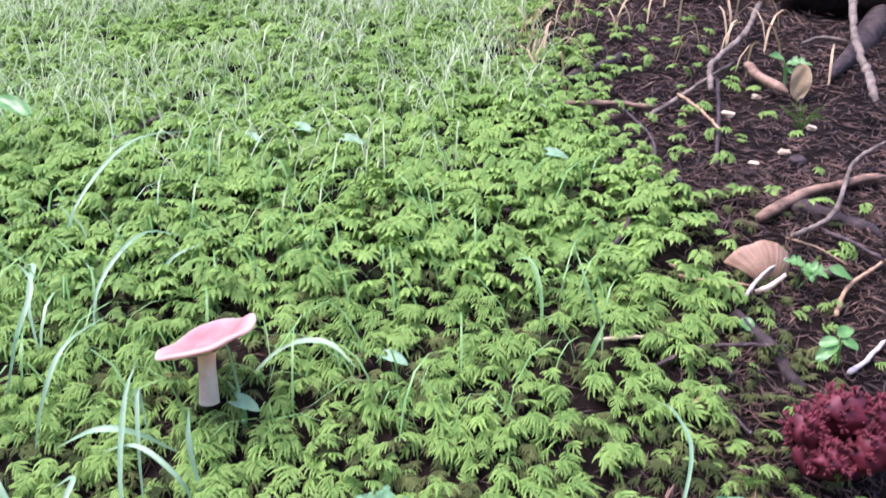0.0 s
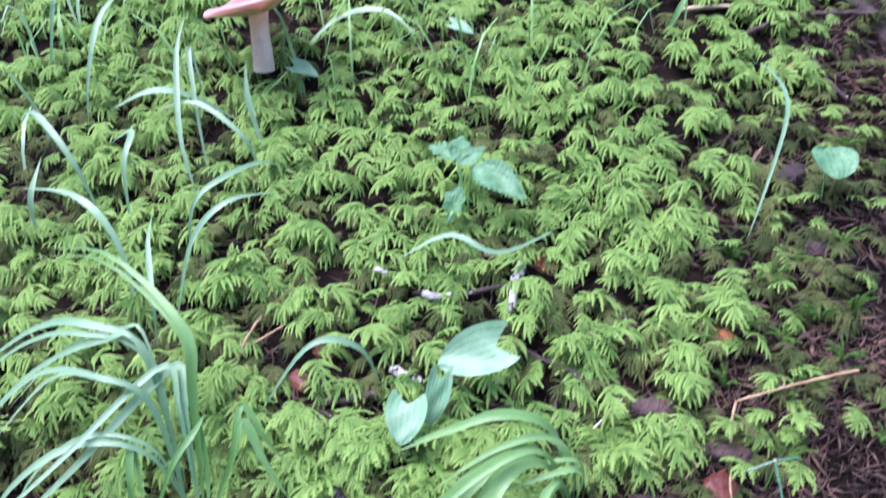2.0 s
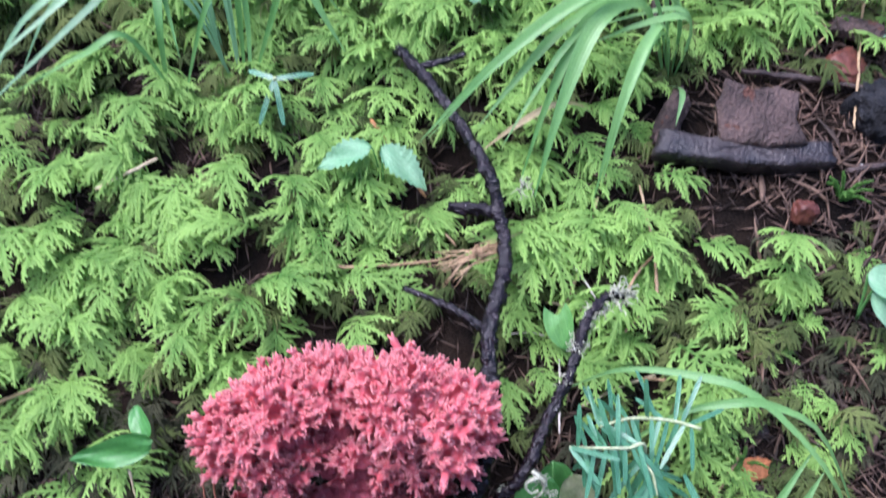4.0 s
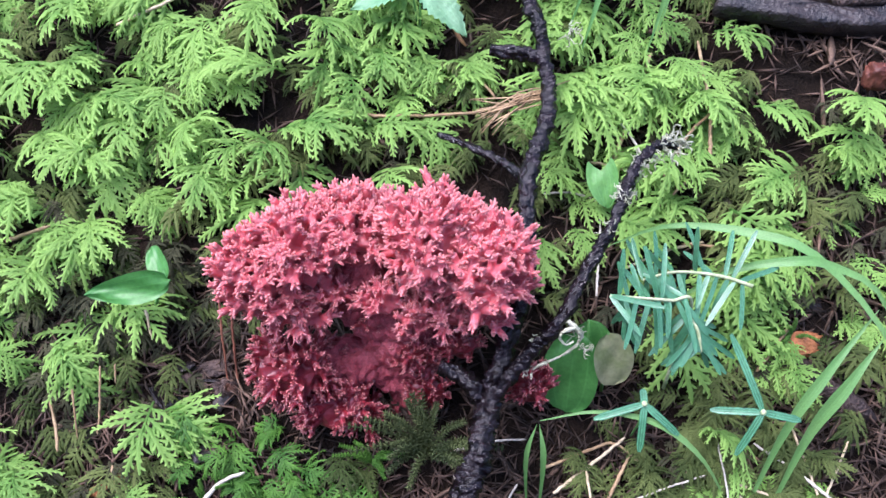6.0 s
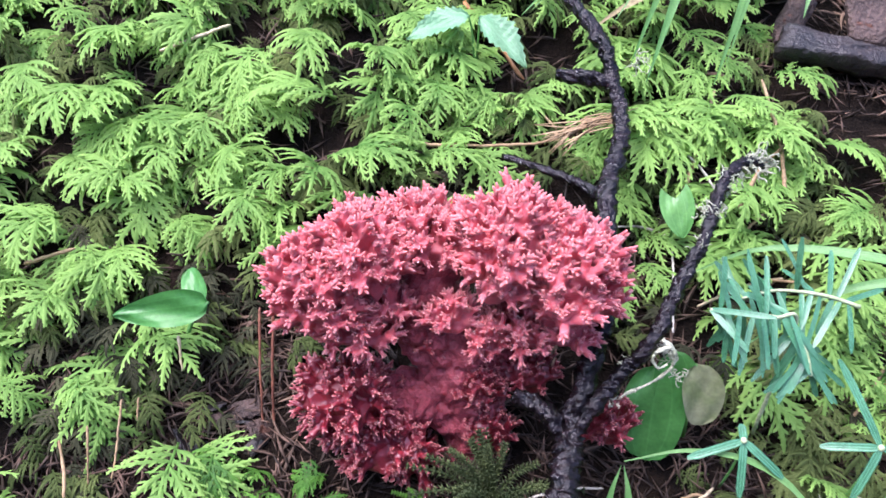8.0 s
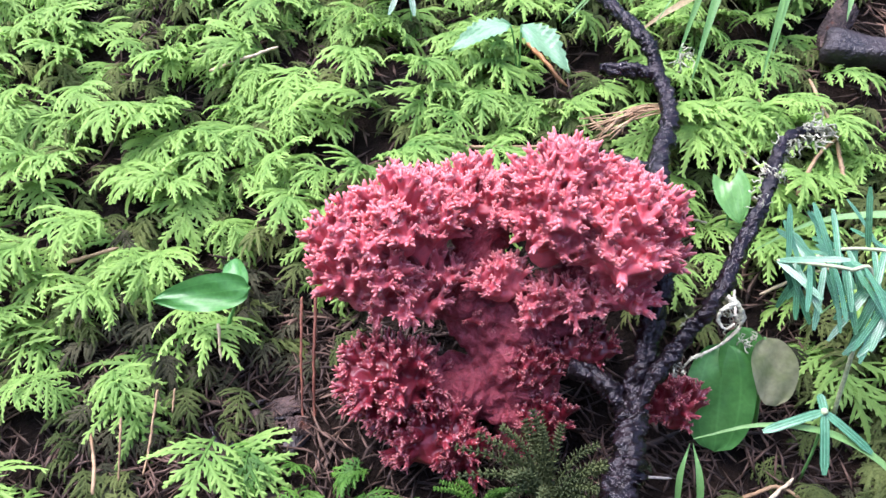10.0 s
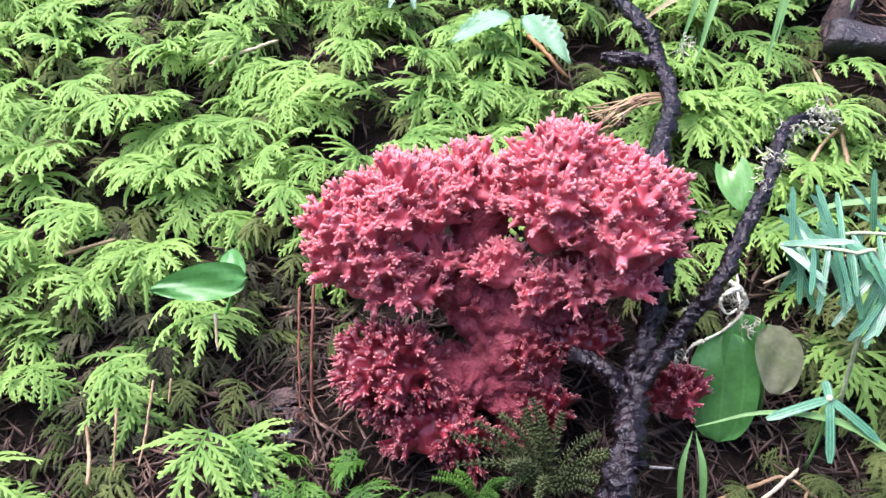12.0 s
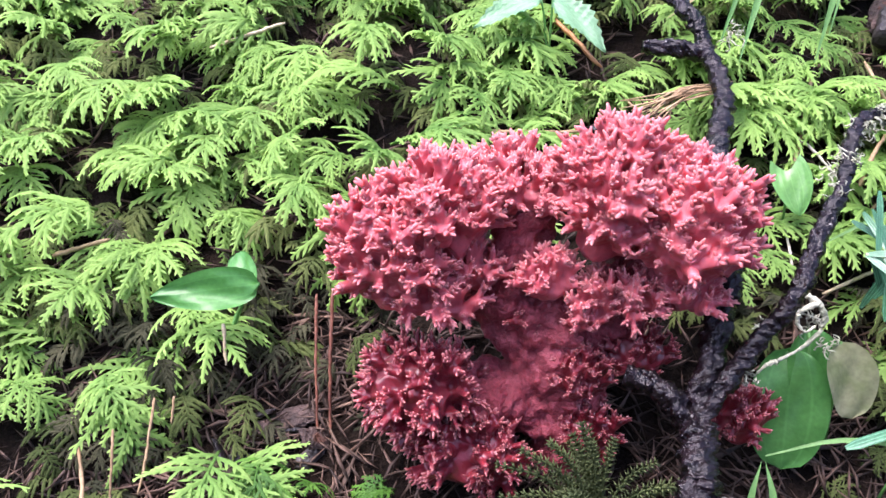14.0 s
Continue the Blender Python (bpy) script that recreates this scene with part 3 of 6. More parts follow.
def grown_together(lobe, voxel, centre, radii):
    """Fuses a lobe's knob and the bodies of its branchlets into one skin, with the teeth on it."""
    piece, teeth = lobe
    ob = new("lobe_blank", mesh_from("lobe_blank", piece[0], piece[1], "coral"))
    skin = ob.modifiers.new("skin", "REMESH")
    skin.mode, skin.voxel_size = "VOXEL", voxel
    soft = ob.modifiers.new("soft", "SMOOTH")
    soft.factor, soft.iterations = 0.4, 1
    bpy.context.view_layer.update()
    me = bpy.data.meshes.new_from_object(ob.evaluated_get(bpy.context.evaluated_depsgraph_get()))
    v, f = np.empty(3 * len(me.vertices), np.float32), np.empty(4 * len(me.polygons), np.int32)
    me.vertices.foreach_get("co", v)
    me.loops.foreach_get("vertex_index", f)
    blank = ob.data
    bpy.data.objects.remove(ob)
    bpy.data.meshes.remove(blank)
    bpy.data.meshes.remove(me)
    v, f = v.reshape(-1, 3), f.reshape(-1, 4)
    reach = np.linalg.norm((v - np.array(centre)) / np.array(radii), axis=1)
    f = np.concatenate([f[:, (0, 1, 2)], f[:, (0, 2, 3)]])
    return weld([(v, f, 0.45 * np.clip((reach - 0.85) / 0.5, 0, 1)), teeth])


def local(piece, at):
    return piece[0] - np.array(at), piece[1], piece[2]


rng = random.Random(8)
AT = (-0.132, 0.205, -0.005)
fungus = thing("coral_fungus", AT, "large pinkish-red coral fungus with forked blunt tips growing from the moss", "coral fungus")
stem_v = [local(lump_mesh((-0.137, 0.207, 0.048), (0.010, 0.0095, 0.010), 0.3, 3.0), AT)]
for pts, radii in (([(-0.113, 0.206, -0.035), (-0.115, 0.207, 0.000), (-0.121, 0.210, 0.026), (-0.130, 0.212, 0.044)], (0.012, 0.013, 0.016, 0.014)),
                   ([(-0.116, 0.212, 0.022), (-0.102, 0.214, 0.044), (-0.090, 0.212, 0.058)], (0.013, 0.012, 0.011)),
                   ([(-0.126, 0.212, 0.028), (-0.146, 0.212, 0.046), (-0.166, 0.210, 0.056)], (0.014, 0.011, 0.010)),
                   ([(-0.134, 0.214, 0.044), (-0.134, 0.213, 0.062), (-0.134, 0.218, 0.078)], (0.013, 0.0090, 0.012)),
                   ([(-0.124, 0.208, 0.004), (-0.140, 0.201, 0.008), (-0.156, 0.198, 0.012)], (0.013, 0.011, 0.011))):
    n = 14
    path = smooth_path(pts, n) - np.array(AT)
    v, f = tube(path, np.interp(np.linspace(0, 1, n), np.linspace(0, 1, len(radii)), radii), 22, 0.08, rng)
    stem_v.append((v, f, np.zeros(len(v))))
v, f, t = weld(stem_v)
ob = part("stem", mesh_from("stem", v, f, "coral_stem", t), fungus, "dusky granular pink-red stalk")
joined = ob.modifiers.new("joined", "REMESH")
lumps = bpy.data.textures.new("lumps", "CLOUDS")
lumps.noise_scale = 0.006
uneven = ob.modifiers.new("uneven", "DISPLACE")
uneven.texture, uneven.strength = lumps, 0.009
joined.mode, joined.voxel_size, joined.use_smooth_shade = "VOXEL", 0.0011, True
UP, OUT = (0, -0.25, 1.35), (-0.25, -0.35, 0.45)
LOBES = (
    ((-0.173, 0.202, 0.057), (0.023, 0.024, 0.024), 78, 0.0170, -0.55, "coral", UP),
    ((-0.159, 0.207, 0.068), (0.021, 0.024, 0.022), 70, 0.0160, -0.35, "coral", UP),
    ((-0.107, 0.207, 0.077), (0.021, 0.024, 0.027), 84, 0.0175, -0.5, "coral", UP),
    ((-0.086, 0.205, 0.069), (0.023, 0.025, 0.027), 92, 0.0170, -0.35, "coral", UP),
    ((-0.134, 0.222, 0.075), (0.027, 0.014, 0.011), 56, 0.0140, -0.3, "coral", UP),
    ((-0.134, 0.210, 0.076), (0.019, 0.013, 0.011), 36, 0.0130, -0.7, "coral", UP),
    ((-0.125, 0.198, 0.053), (0.012, 0.009, 0.011), 20, 0.0125, -0.6, "coral", UP),
    ((-0.113, 0.197, 0.044), (0.011, 0.008, 0.011), 20, 0.0120, -0.8, "coral", UP),
    ((-0.147, 0.200, 0.053), (0.012, 0.009, 0.011), 20, 0.0120, -0.7, "coral", UP),
    ((-0.162, 0.193, 0.046), (0.021, 0.010, 0.007), 30, 0.0130, -0.8, "coral", UP),
    ((-0.098, 0.198, 0.050), (0.018, 0.010, 0.009), 28, 0.0125, -0.9, "coral", UP),
    ((-0.083, 0.196, 0.053), (0.010, 0.008, 0.008), 16, 0.0125, -0.9, "coral", UP),
    ((-0.163, 0.190, 0.017), (0.022, 0.020, 0.018), 48, 0.0150, -0.85, "coral_red_shaded", OUT),
    ((-0.148, 0.189, -0.004), (0.020, 0.018, 0.018), 42, 0.0140, -0.85, "coral_red_shaded", OUT),
    ((-0.136, 0.188, -0.010), (0.012, 0.010, 0.016), 22, 0.0115, -0.85, "coral_red_shaded", OUT),
    ((-0.113, 0.196, 0.022), (0.012, 0.008, 0.014), 26, 0.0105, -0.9, "coral_red_shaded", UP),
    ((-0.108, 0.195, 0.000), (0.013, 0.009, 0.014), 26, 0.0105, -0.9, "coral_red_shaded", UP),
    ((-0.132, 0.202, 0.036), (0.010, 0.006, 0.006), 10, 0.0105, -0.9, "coral_red_shaded", UP),
    ((-0.095, 0.202, 0.028), (0.014, 0.010, 0.012), 22, 0.0095, -0.8, "coral_red_shaded", UP),
    ((-0.064, 0.194, 0.012), (0.013, 0.011, 0.012), 24, 0.0110, -0.7, "coral_red_shaded", UP),
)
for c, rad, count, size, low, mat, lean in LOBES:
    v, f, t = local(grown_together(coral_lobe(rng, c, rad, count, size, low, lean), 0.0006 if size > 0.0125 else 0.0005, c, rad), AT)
    part("lobe", mesh_from("lobe", v, f, mat, t), fungus, "crowded pink branchlets with pale tips" if mat == "coral" else "wet red branchlets, darkened for shade")

AT = (0.37, 0.74, 0.26)
fungus = thing("coral_fungus", AT, "dark maroon coral fungus standing in bare litter", "coral fungus")
v, f, t = local(lump_mesh((0.385, 0.755, 0.262), (0.035, 0.025, 0.03), 0.2, 9.0), AT)
part("stem", mesh_from("stem", v, f, "coral_dark", t), fungus)
for c, rad, count in (((0.345, 0.73, 0.300), (0.026, 0.024, 0.026), 55), ((0.388, 0.745, 0.312), (0.034, 0.028, 0.028), 65), ((0.362, 0.715, 0.275), (0.026, 0.022, 0.022), 50), ((0.405, 0.72, 0.280), (0.03, 0.024, 0.026), 55), ((0.42, 0.75, 0.30), (0.03, 0.025, 0.025), 50)):
    v, f, t = local(weld(coral_lobe(rng, c, rad, int(0.65 * count), 0.0150, -0.95)), AT)
    part("lobe", mesh_from("lobe", v, f, "coral_dark", t), fungus)


# ---- gilled mushrooms ----
def lathe(profile, sides=48, wave=0.0, seed=0.0):
    """A turned body from (radius, height) pairs, with tip = relative radius."""
    v, f, t, lf = [], [], [], []
    rm = max(p[0] for p in profile)
    for r, z in profile:
        for k in range(sides):
            w = 2 * math.pi * k / sides
            q = wave * (r / rm) ** 2
            v.append((r * math.cos(w) * (1 + 0.05 * noise.noise((math.cos(w) + seed, math.sin(w), 0.5))), r * math.sin(w), z + q * noise.noise((1.3 * math.cos(w), 1.3 * math.sin(w), seed))))
            t.append(r / rm)
            lf.append((r / rm, w, 0))
    for i in range(len(profile) - 1):
        for k in range(sides):
            a, b = i * sides + k, i * sides + (k + 1) % sides
            f.append((a, b, b + sides, a + sides))
    return np.array(v), np.array(f), np.array(t), np.array(lf)


russula = thing("pink_mushroom", (-0.241, 0.800, 0.310), "pink-capped mushroom with a white stem standing in moss", "mushroom")
v, f, t, lf = lathe([(0.0105, -0.012), (0.0100, 0.0), (0.0092, 0.02), (0.0090, 0.034), (0.0100, 0.044), (0.012, 0.048)], 28, 0.0)
part("stem", mesh_from("stem", v, f, "stem_white"), russula, "smooth white stem")
v, f, t, lf = lathe([(0.0005, 0.0035), (0.014, 0.005), (0.028, 0.0085), (0.041, 0.0125), (0.049, 0.0140), (0.0530, 0.0135), (0.0540, 0.0118), (0.0525, 0.0102), (0.045, 0.0095), (0.03, 0.0055), (0.011, -0.001)], 64, 0.007, 2.0)
t[64 * 6:] = 1.0
cap = part("cap", mesh_from("cap", v, f, "cap_pink", t), russula, "shallow dished pink cap with a pale rim")
cap.matrix_basis = pose(0.004, 0, 0.047, -2, -18, 0)
gills = []
for k in range(90):
    w = 2 * math.pi * k / 90
    d, s = np.array((math.cos(w), math.sin(w), 0)), np.array((-math.sin(w), math.cos(w), 0)) * 0.00025
    p = [d * 0.011 + np.array((0, 0, -0.0015)), d * 0.050 + np.array((0, 0, 0.0098)), d * 0.045 + np.array((0, 0, 0.0078)), d * 0.03 + np.array((0, 0, 0.0030)), d * 0.012 + np.array((0, 0, -0.0035))]
    v = np.array([q + s for q in p] + [q - s for q in p])
    gills.append((v, np.array([(0, 1, 2), (0, 2, 3), (0, 3, 4), (5, 7, 6), (5, 8, 7), (5, 9, 8), (4, 3, 8), (4, 8, 9), (3, 2, 7), (3, 7, 8), (2, 1, 6), (2, 6, 7)])))
v, f, t = weld(gills)
ob = part("gills", mesh_from("gills", v, f, "stem_white"), russula, "white crowded gills")
ob.matrix_basis = cap.matrix_basis.copy()

toppled = thing("brown_mushroom", (0.402, 1.015, 0.362), "tan-brown ribbed mushroom cap lying on its side in the litter", "mushroom")
nu, nv = 12, 41
v, lf = [], []
for side in (0.0, 1.0):
    for i in range(nu):
        u = i / (nu - 1)
        for k in range(nv):
            q = 2 * k / (nv - 1) - 1
            w = 0.92 * q
            rad = (0.004 + 0.060 * u) * (1 - 0.10 * q * q + 0.05 * noise.noise((3 * q, 0.3, 1.0)))
            rib = 0.0008 * math.cos(34 * q) * u
            v.append((rad * math.sin(w) * 1.02, 0.020 * q * q * u - 0.010 * math.sin(math.pi * u) + rib + side * (0.002 + 0.004 * (1 - u)), rad * math.cos(w)))
            lf.append((u, q, 0))
f = [(o + i * nv + k, o + i * nv + k + 1, o + (i + 1) * nv + k + 1, o + (i + 1) * nv + k) for o in (0, nu * nv) for i in range(nu - 1) for k in range(nv - 1)]
o = nu * nv
f += [(a, b, b + o, a + o) for a, b in zip([i * nv for i in range(nu)] + [(nu - 1) * nv + k for k in range(nv)] + [i * nv + nv - 1 for i in range(nu)][::-1], ([i * nv for i in range(nu)] + [(nu - 1) * nv + k for k in range(nv)] + [i * nv + nv - 1 for i in range(nu)][::-1])[1:]) if a != b]
ob = part("cap", mesh_from("cap", v, f, "cap_brown", leaf=lf), toppled, "ribbed tan-brown cap")
ob.matrix_basis = pose(0.012, 0.0, -0.004, -18, 4, 10)
v, f = tube(smooth_path([(-0.012, -0.022, 0.000), (0.004, -0.026, 0.008), (0.022, -0.028, 0.024)], 8), (0.003, 0.0036, 0.0038, 0.0036, 0.0035, 0.0032, 0.003, 0.0022), 9, 0.12, rng)
part("stem", mesh_from("stem", v, f, "stem_white"), toppled, "crooked white stem")


# ---- the wet branch behind the coral ----
def limb_mesh(r, pts, r0, r1, n=40, sides=24, knots=0.22):
    """A knotty limb with cracked, flaking bark."""
    n = int(1.6 * n)
    path = smooth_path(pts, n)
    rad = np.linspace(r0, r1, n) * np.array([1 + knots * noise.noise((i * 0.16, r0 * 900, 1.0)) + 0.10 * abs(noise.noise((i * 0.7, r0 * 500, 4.0))) for i in range(n)])
    path = path + np.array([[0.10 * r0 * noise.noise((i * 0.25, c * 7.0, r0 * 300)) for c in range(3)] for i in range(n)])
    v, f = tube(path, rad, sides, 0.05, r)
    out = v[:n * sides] - np.repeat(path, sides, axis=0)
    k = []
    for i, p in enumerate(v[:n * sides]):
        plate = noise.noise((p[0] * 330, p[1] * 330, p[2] * 330))
        crack = 1 - abs(noise.noise((p[0] * 520 + 3, p[1] * 520, p[2] * 520)))
        k.append(0.26 * noise.noise((p[0] * 150, p[1] * 150, p[2] * 150)) + 0.42 * max(-0.3, min(0.35, 2.2 * plate)) - 0.30 * crack ** 6 + 0.16 * noise.noise((p[0] * 1100, p[1] * 1100, p[2] * 1100)))
    v[:n * sides] += out * np.array(k)[:, None]
    return v, f


def local_vf(vf, at):
    return vf[0] - np.array(at), vf[1]


rng = random.Random(14)
AT = (-0.083, 0.15, 0.01)
branch = thing("fallen_branch", AT, "wet black-brown forked branch with pale lichen on the moss", "branch")
BRANCH_LIMBS = (
    ("limb", [(-0.092, 0.10, -0.045), (-0.087, 0.135, 0.008), (-0.082, 0.155, 0.020), (-0.080, 0.177, 0.024)], 0.0064, 0.0050, 60),
    ("limb", [(-0.080, 0.176, 0.024), (-0.074, 0.198, 0.046), (-0.070, 0.214, 0.064), (-0.072, 0.247, 0.080), (-0.066, 0.283, 0.091), (-0.070, 0.310, 0.101), (-0.076, 0.326, 0.112), (-0.098, 0.366, 0.124), (-0.122, 0.398, 0.134), (-0.128, 0.412, 0.130)], 0.0040, 0.0028, 190),
    ("limb", [(-0.080, 0.175, 0.024), (-0.067, 0.186, 0.044), (-0.056, 0.193, 0.058), (-0.047, 0.211, 0.068), (-0.038, 0.227, 0.080), (-0.031, 0.247, 0.091), (-0.022, 0.260, 0.093), (-0.014, 0.264, 0.091)], 0.0031, 0.0020, 120),
    ("limb", [(-0.082, 0.176, 0.024), (-0.090, 0.182, 0.030), (-0.101, 0.186, 0.032)], 0.0036, 0.0030, 30),
    ("side_twig", [(-0.073, 0.252, 0.078), (-0.090, 0.265, 0.078), (-0.113, 0.278, 0.077)], 0.0026, 0.0015, 18),
    ("side_twig", [(-0.070, 0.308, 0.100), (-0.080, 0.309, 0.101), (-0.094, 0.310, 0.101)], 0.0036, 0.0028, 16),
    ("side_twig", [(-0.116, 0.390, 0.131), (-0.098, 0.395, 0.134), (-0.090, 0.399, 0.136)], 0.0022, 0.0012, 12),
)
for name, pts, r0, r1, n in BRANCH_LIMBS:
    v, f = local_vf(limb_mesh(rng, pts, r0, r1, n), AT)
    part(name, mesh_from(name, v, f, "bark"), branch)


def lichen_tuft(r, at, size, strands):
    pieces = []
    for _ in range(2 * strands):
        p = [np.array(at) + np.array([r.gauss(0, 0.25 * size) for _ in range(3)])]
        d = unit([r.gauss(0, 1), r.gauss(0, 1), r.gauss(0, 0.8)])
        for _ in range(5):
            d = unit(d + np.array([r.gauss(0, 0.9) for _ in range(3)]))
            p.append(p[-1] + d * size * 0.2)
        pieces.append(tube(smooth_path(p, 8), np.array((0.03, 0.05, 0.04, 0.05, 0.04, 0.05, 0.03, 0.02)) * size, 4, 0.3, r))
    return weld(pieces)


for c, s, k in (((-0.070, 0.216, 0.066), 0.007, 12), ((-0.016, 0.263, 0.092), 0.008, 16), ((-0.024, 0.256, 0.090), 0.006, 10), ((-0.033, 0.242, 0.082), 0.006, 8), ((-0.049, 0.196, 0.050), 0.005, 9),
                ((-0.044, 0.192, 0.044), 0.005, 6), ((-0.058, 0.325, 0.104), 0.006, 10), ((-0.066, 0.186, 0.036), 0.005, 8), ((-0.032, 0.250, 0.075), 0.006, 8), ((-0.019, 0.262, 0.093), 0.006, 14), ((-0.028, 0.251, 0.092), 0.005, 12), ((-0.031, 0.246, 0.090), 0.005, 12), ((-0.035, 0.236, 0.086), 0.005, 10), ((-0.040, 0.224, 0.079), 0.004, 8), ((-0.012, 0.265, 0.091), 0.006, 12), ((-0.064, 0.190, 0.050), 0.004, 6)):
    v, f, t = lichen_tuft(rng, c, s, k)
    tagged(part("lichen", mesh_from("lichen", v - np.array(AT), f, "lichen"), branch), "pale curling lichen", kind="stuff")


for pts, w in (([(-0.0530, 0.1920, 0.0600), (-0.0490, 0.1905, 0.0570), (-0.0475, 0.1900, 0.0530), (-0.0490, 0.1890, 0.0490), (-0.0530, 0.1880, 0.0445), (-0.0590, 0.1860, 0.0410)], 0.0009),
               ([(-0.0500, 0.1905, 0.0585), (-0.0545, 0.1895, 0.0560), (-0.0550, 0.1890, 0.0525), (-0.0525, 0.1885, 0.0500), (-0.0500, 0.1888, 0.0520)], 0.0007),
               ([(-0.0590, 0.1860, 0.0410), (-0.0620, 0.1850, 0.0400), (-0.0640, 0.1850, 0.0370)], 0.0007)):
    v, f = tube(smooth_path(pts, 30), w * np.array([1.1 + 0.35 * noise.noise((i * 0.6, w * 900, 2.0)) - i / 45 for i in range(30)]), 8, 0.4, rng)
    part("lichen", mesh_from("lichen", v - np.array(AT), f, "lichen"), branch, "pale hanging lichen strand")


# ---- sticks and straws ----
def stick(pts, r, mat, label):
    ln = sum(np.linalg.norm(np.array(a) - np.array(b)) for a, b in zip(pts, pts[1:]))
    if mat.startswith("root"):
        r *= 0.72
    n = max(8, min(60, int(ln / (2.2 * r))))
    path = smooth_path(pts, n)
    rad = r * np.array([(0.75 + 0.3 * (1 - i / n)) * (1 + 0.18 * noise.noise((i * 0.5, r * 5000, pts[0][0] * 90))) for i in range(n)])
    rad[0] *= 0.7
    rad[-1] *= 0.45
    path = path + np.array([[0.25 * r * rng.uniform(-1, 1) for _ in range(3)] for _ in range(n)])
    v, f = tube(path, rad, 6 if r < 0.002 else 9, 0.14, rng)
    name = "straw" if mat.startswith("straw") else "root" if mat.startswith("root") else "dead_branch" if mat.startswith("wood") else "twig"
    tagged(new(name, mesh_from(name, v, f, mat)), label, name.replace("_", " "), {"straw": "straws on the bank", "twig": "twigs on the bank", "root": "bare roots", "dead_branch": "dead branches"}[name])


rng = random.Random(3)
stick([(-0.165, 0.305, 0.065), (-0.141, 0.304, 0.065), (-0.101, 0.309, 0.067), (-0.086, 0.315, 0.070)], 0.000816, "straw_tan", "bleached dry twig lying on the moss")
stick([(-0.107, 0.328, 0.079), (-0.100, 0.324, 0.078), (-0.090, 0.315, 0.072)], 0.000748, "straw_tan", "short forked dry grass stalk on the moss")
stick([(-0.140, 0.379, 0.105), (-0.127, 0.364, 0.098), (-0.107, 0.338, 0.085)], 0.0013, "twig_orange", "orange-brown bare twig leaning in the moss")
stick([(-0.281, 0.333, 0.086), (-0.251, 0.351, 0.095)], 0.000952, "straw_pale", "pale flat piece of straw on the moss")
stick([(0.042, 0.458, 0.143), (0.064, 0.479, 0.152)], 0.000884, "straw_white", "white stripped stick in the litter")
stick([(0.230, 0.496, 0.165), (0.182, 0.485, 0.160), (0.140, 0.473, 0.155)], 0.001224, "straw_tan", "tan dry stalk across the litter")
stick([(0.143, 0.480, 0.150), (0.135, 0.458, 0.140), (0.120, 0.388, 0.104)], 0.001088, "straw_tan", "tan dry stalk pointing down the bank")
stick([(0.106, 0.463, 0.140), (0.113, 0.444, 0.132), (0.099, 0.430, 0.124)], 0.000816, "straw_tan", "kinked dry grass stalk in the litter")
stick([(0.064, 0.420, 0.119), (0.102, 0.416, 0.117), (0.138, 0.410, 0.114), (0.179, 0.402, 0.109)], 0.0019, "twig_dark", "dark lichen-specked spruce twig on the litter")
stick([(0.114, 0.368, 0.090), (0.144, 0.373, 0.093), (0.174, 0.381, 0.097)], 0.002, "twig_dark", "dark wet spruce twig on the litter")
stick([(0.179, 0.898, 0.332), (0.211, 0.901, 0.334), (0.246, 0.903, 0.335)], 0.0024, "straw_pale", "pale stripped stick on the moss edge")
stick([(0.293, 1.035, 0.389), (0.325, 1.005, 0.375), (0.370, 0.990, 0.368)], 0.003, "straw_tan", "tan split twig on the litter")
stick([(0.295, 1.000, 0.381), (0.334, 0.991, 0.376), (0.381, 0.984, 0.373)], 0.0025, "straw_tan", "tan split twig on the litter")
stick([(0.235, 0.862, 0.314), (0.286, 0.887, 0.325), (0.338, 0.893, 0.328), (0.395, 0.889, 0.327)], 0.0028, "twig_dark", "thin grey-brown arched twig")
stick([(0.353, 0.953, 0.343), (0.376, 0.905, 0.320), (0.396, 0.846, 0.292)], 0.01, "wood_dark", "dark wet rotting branch in the litter")
stick([(0.435, 1.122, 0.430), (0.538, 1.186, 0.460), (0.664, 1.230, 0.475)], 0.008, "wood_tan", "barkless tan branch across the litter")
stick([(0.456, 1.058, 0.418), (0.532, 1.107, 0.441), (0.614, 1.231, 0.494), (0.703, 1.315, 0.518)], 0.005, "root_grey", "grey crooked root arching over the litter")
stick([(0.496, 1.159, 0.440), (0.552, 1.138, 0.429), (0.600, 1.094, 0.409)], 0.011, "wood_dark", "dark fallen branch in the litter")
stick([(0.506, 1.087, 0.421), (0.535, 1.067, 0.412), (0.567, 1.028, 0.393)], 0.004, "twig_dark", "dark thin twig across the litter")
stick([(0.366, 0.963, 0.363), (0.397, 0.999, 0.380), (0.442, 1.034, 0.396)], 0.0024, "straw_white", "white peeled twig against the brown cap")
stick([(0.447, 0.859, 0.306), (0.473, 0.875, 0.314), (0.512, 0.908, 0.329)], 0.003, "straw_white", "white peeled stick in the litter")
stick([(0.180, 1.624, 0.589), (0.295, 1.711, 0.623), (0.396, 1.805, 0.659)], 0.012, "wood_dark", "dark fallen branch at the edge of the moss")
stick([(0.214, 1.533, 0.566), (0.310, 1.546, 0.569), (0.393, 1.521, 0.562)], 0.006, "wood_tan", "brown dead branch on the litter")
stick([(0.436, 1.554, 0.586), (0.452, 1.462, 0.560), (0.458, 1.364, 0.532)], 0.003, "straw_tan", "tan dry reed blade lying on the litter")
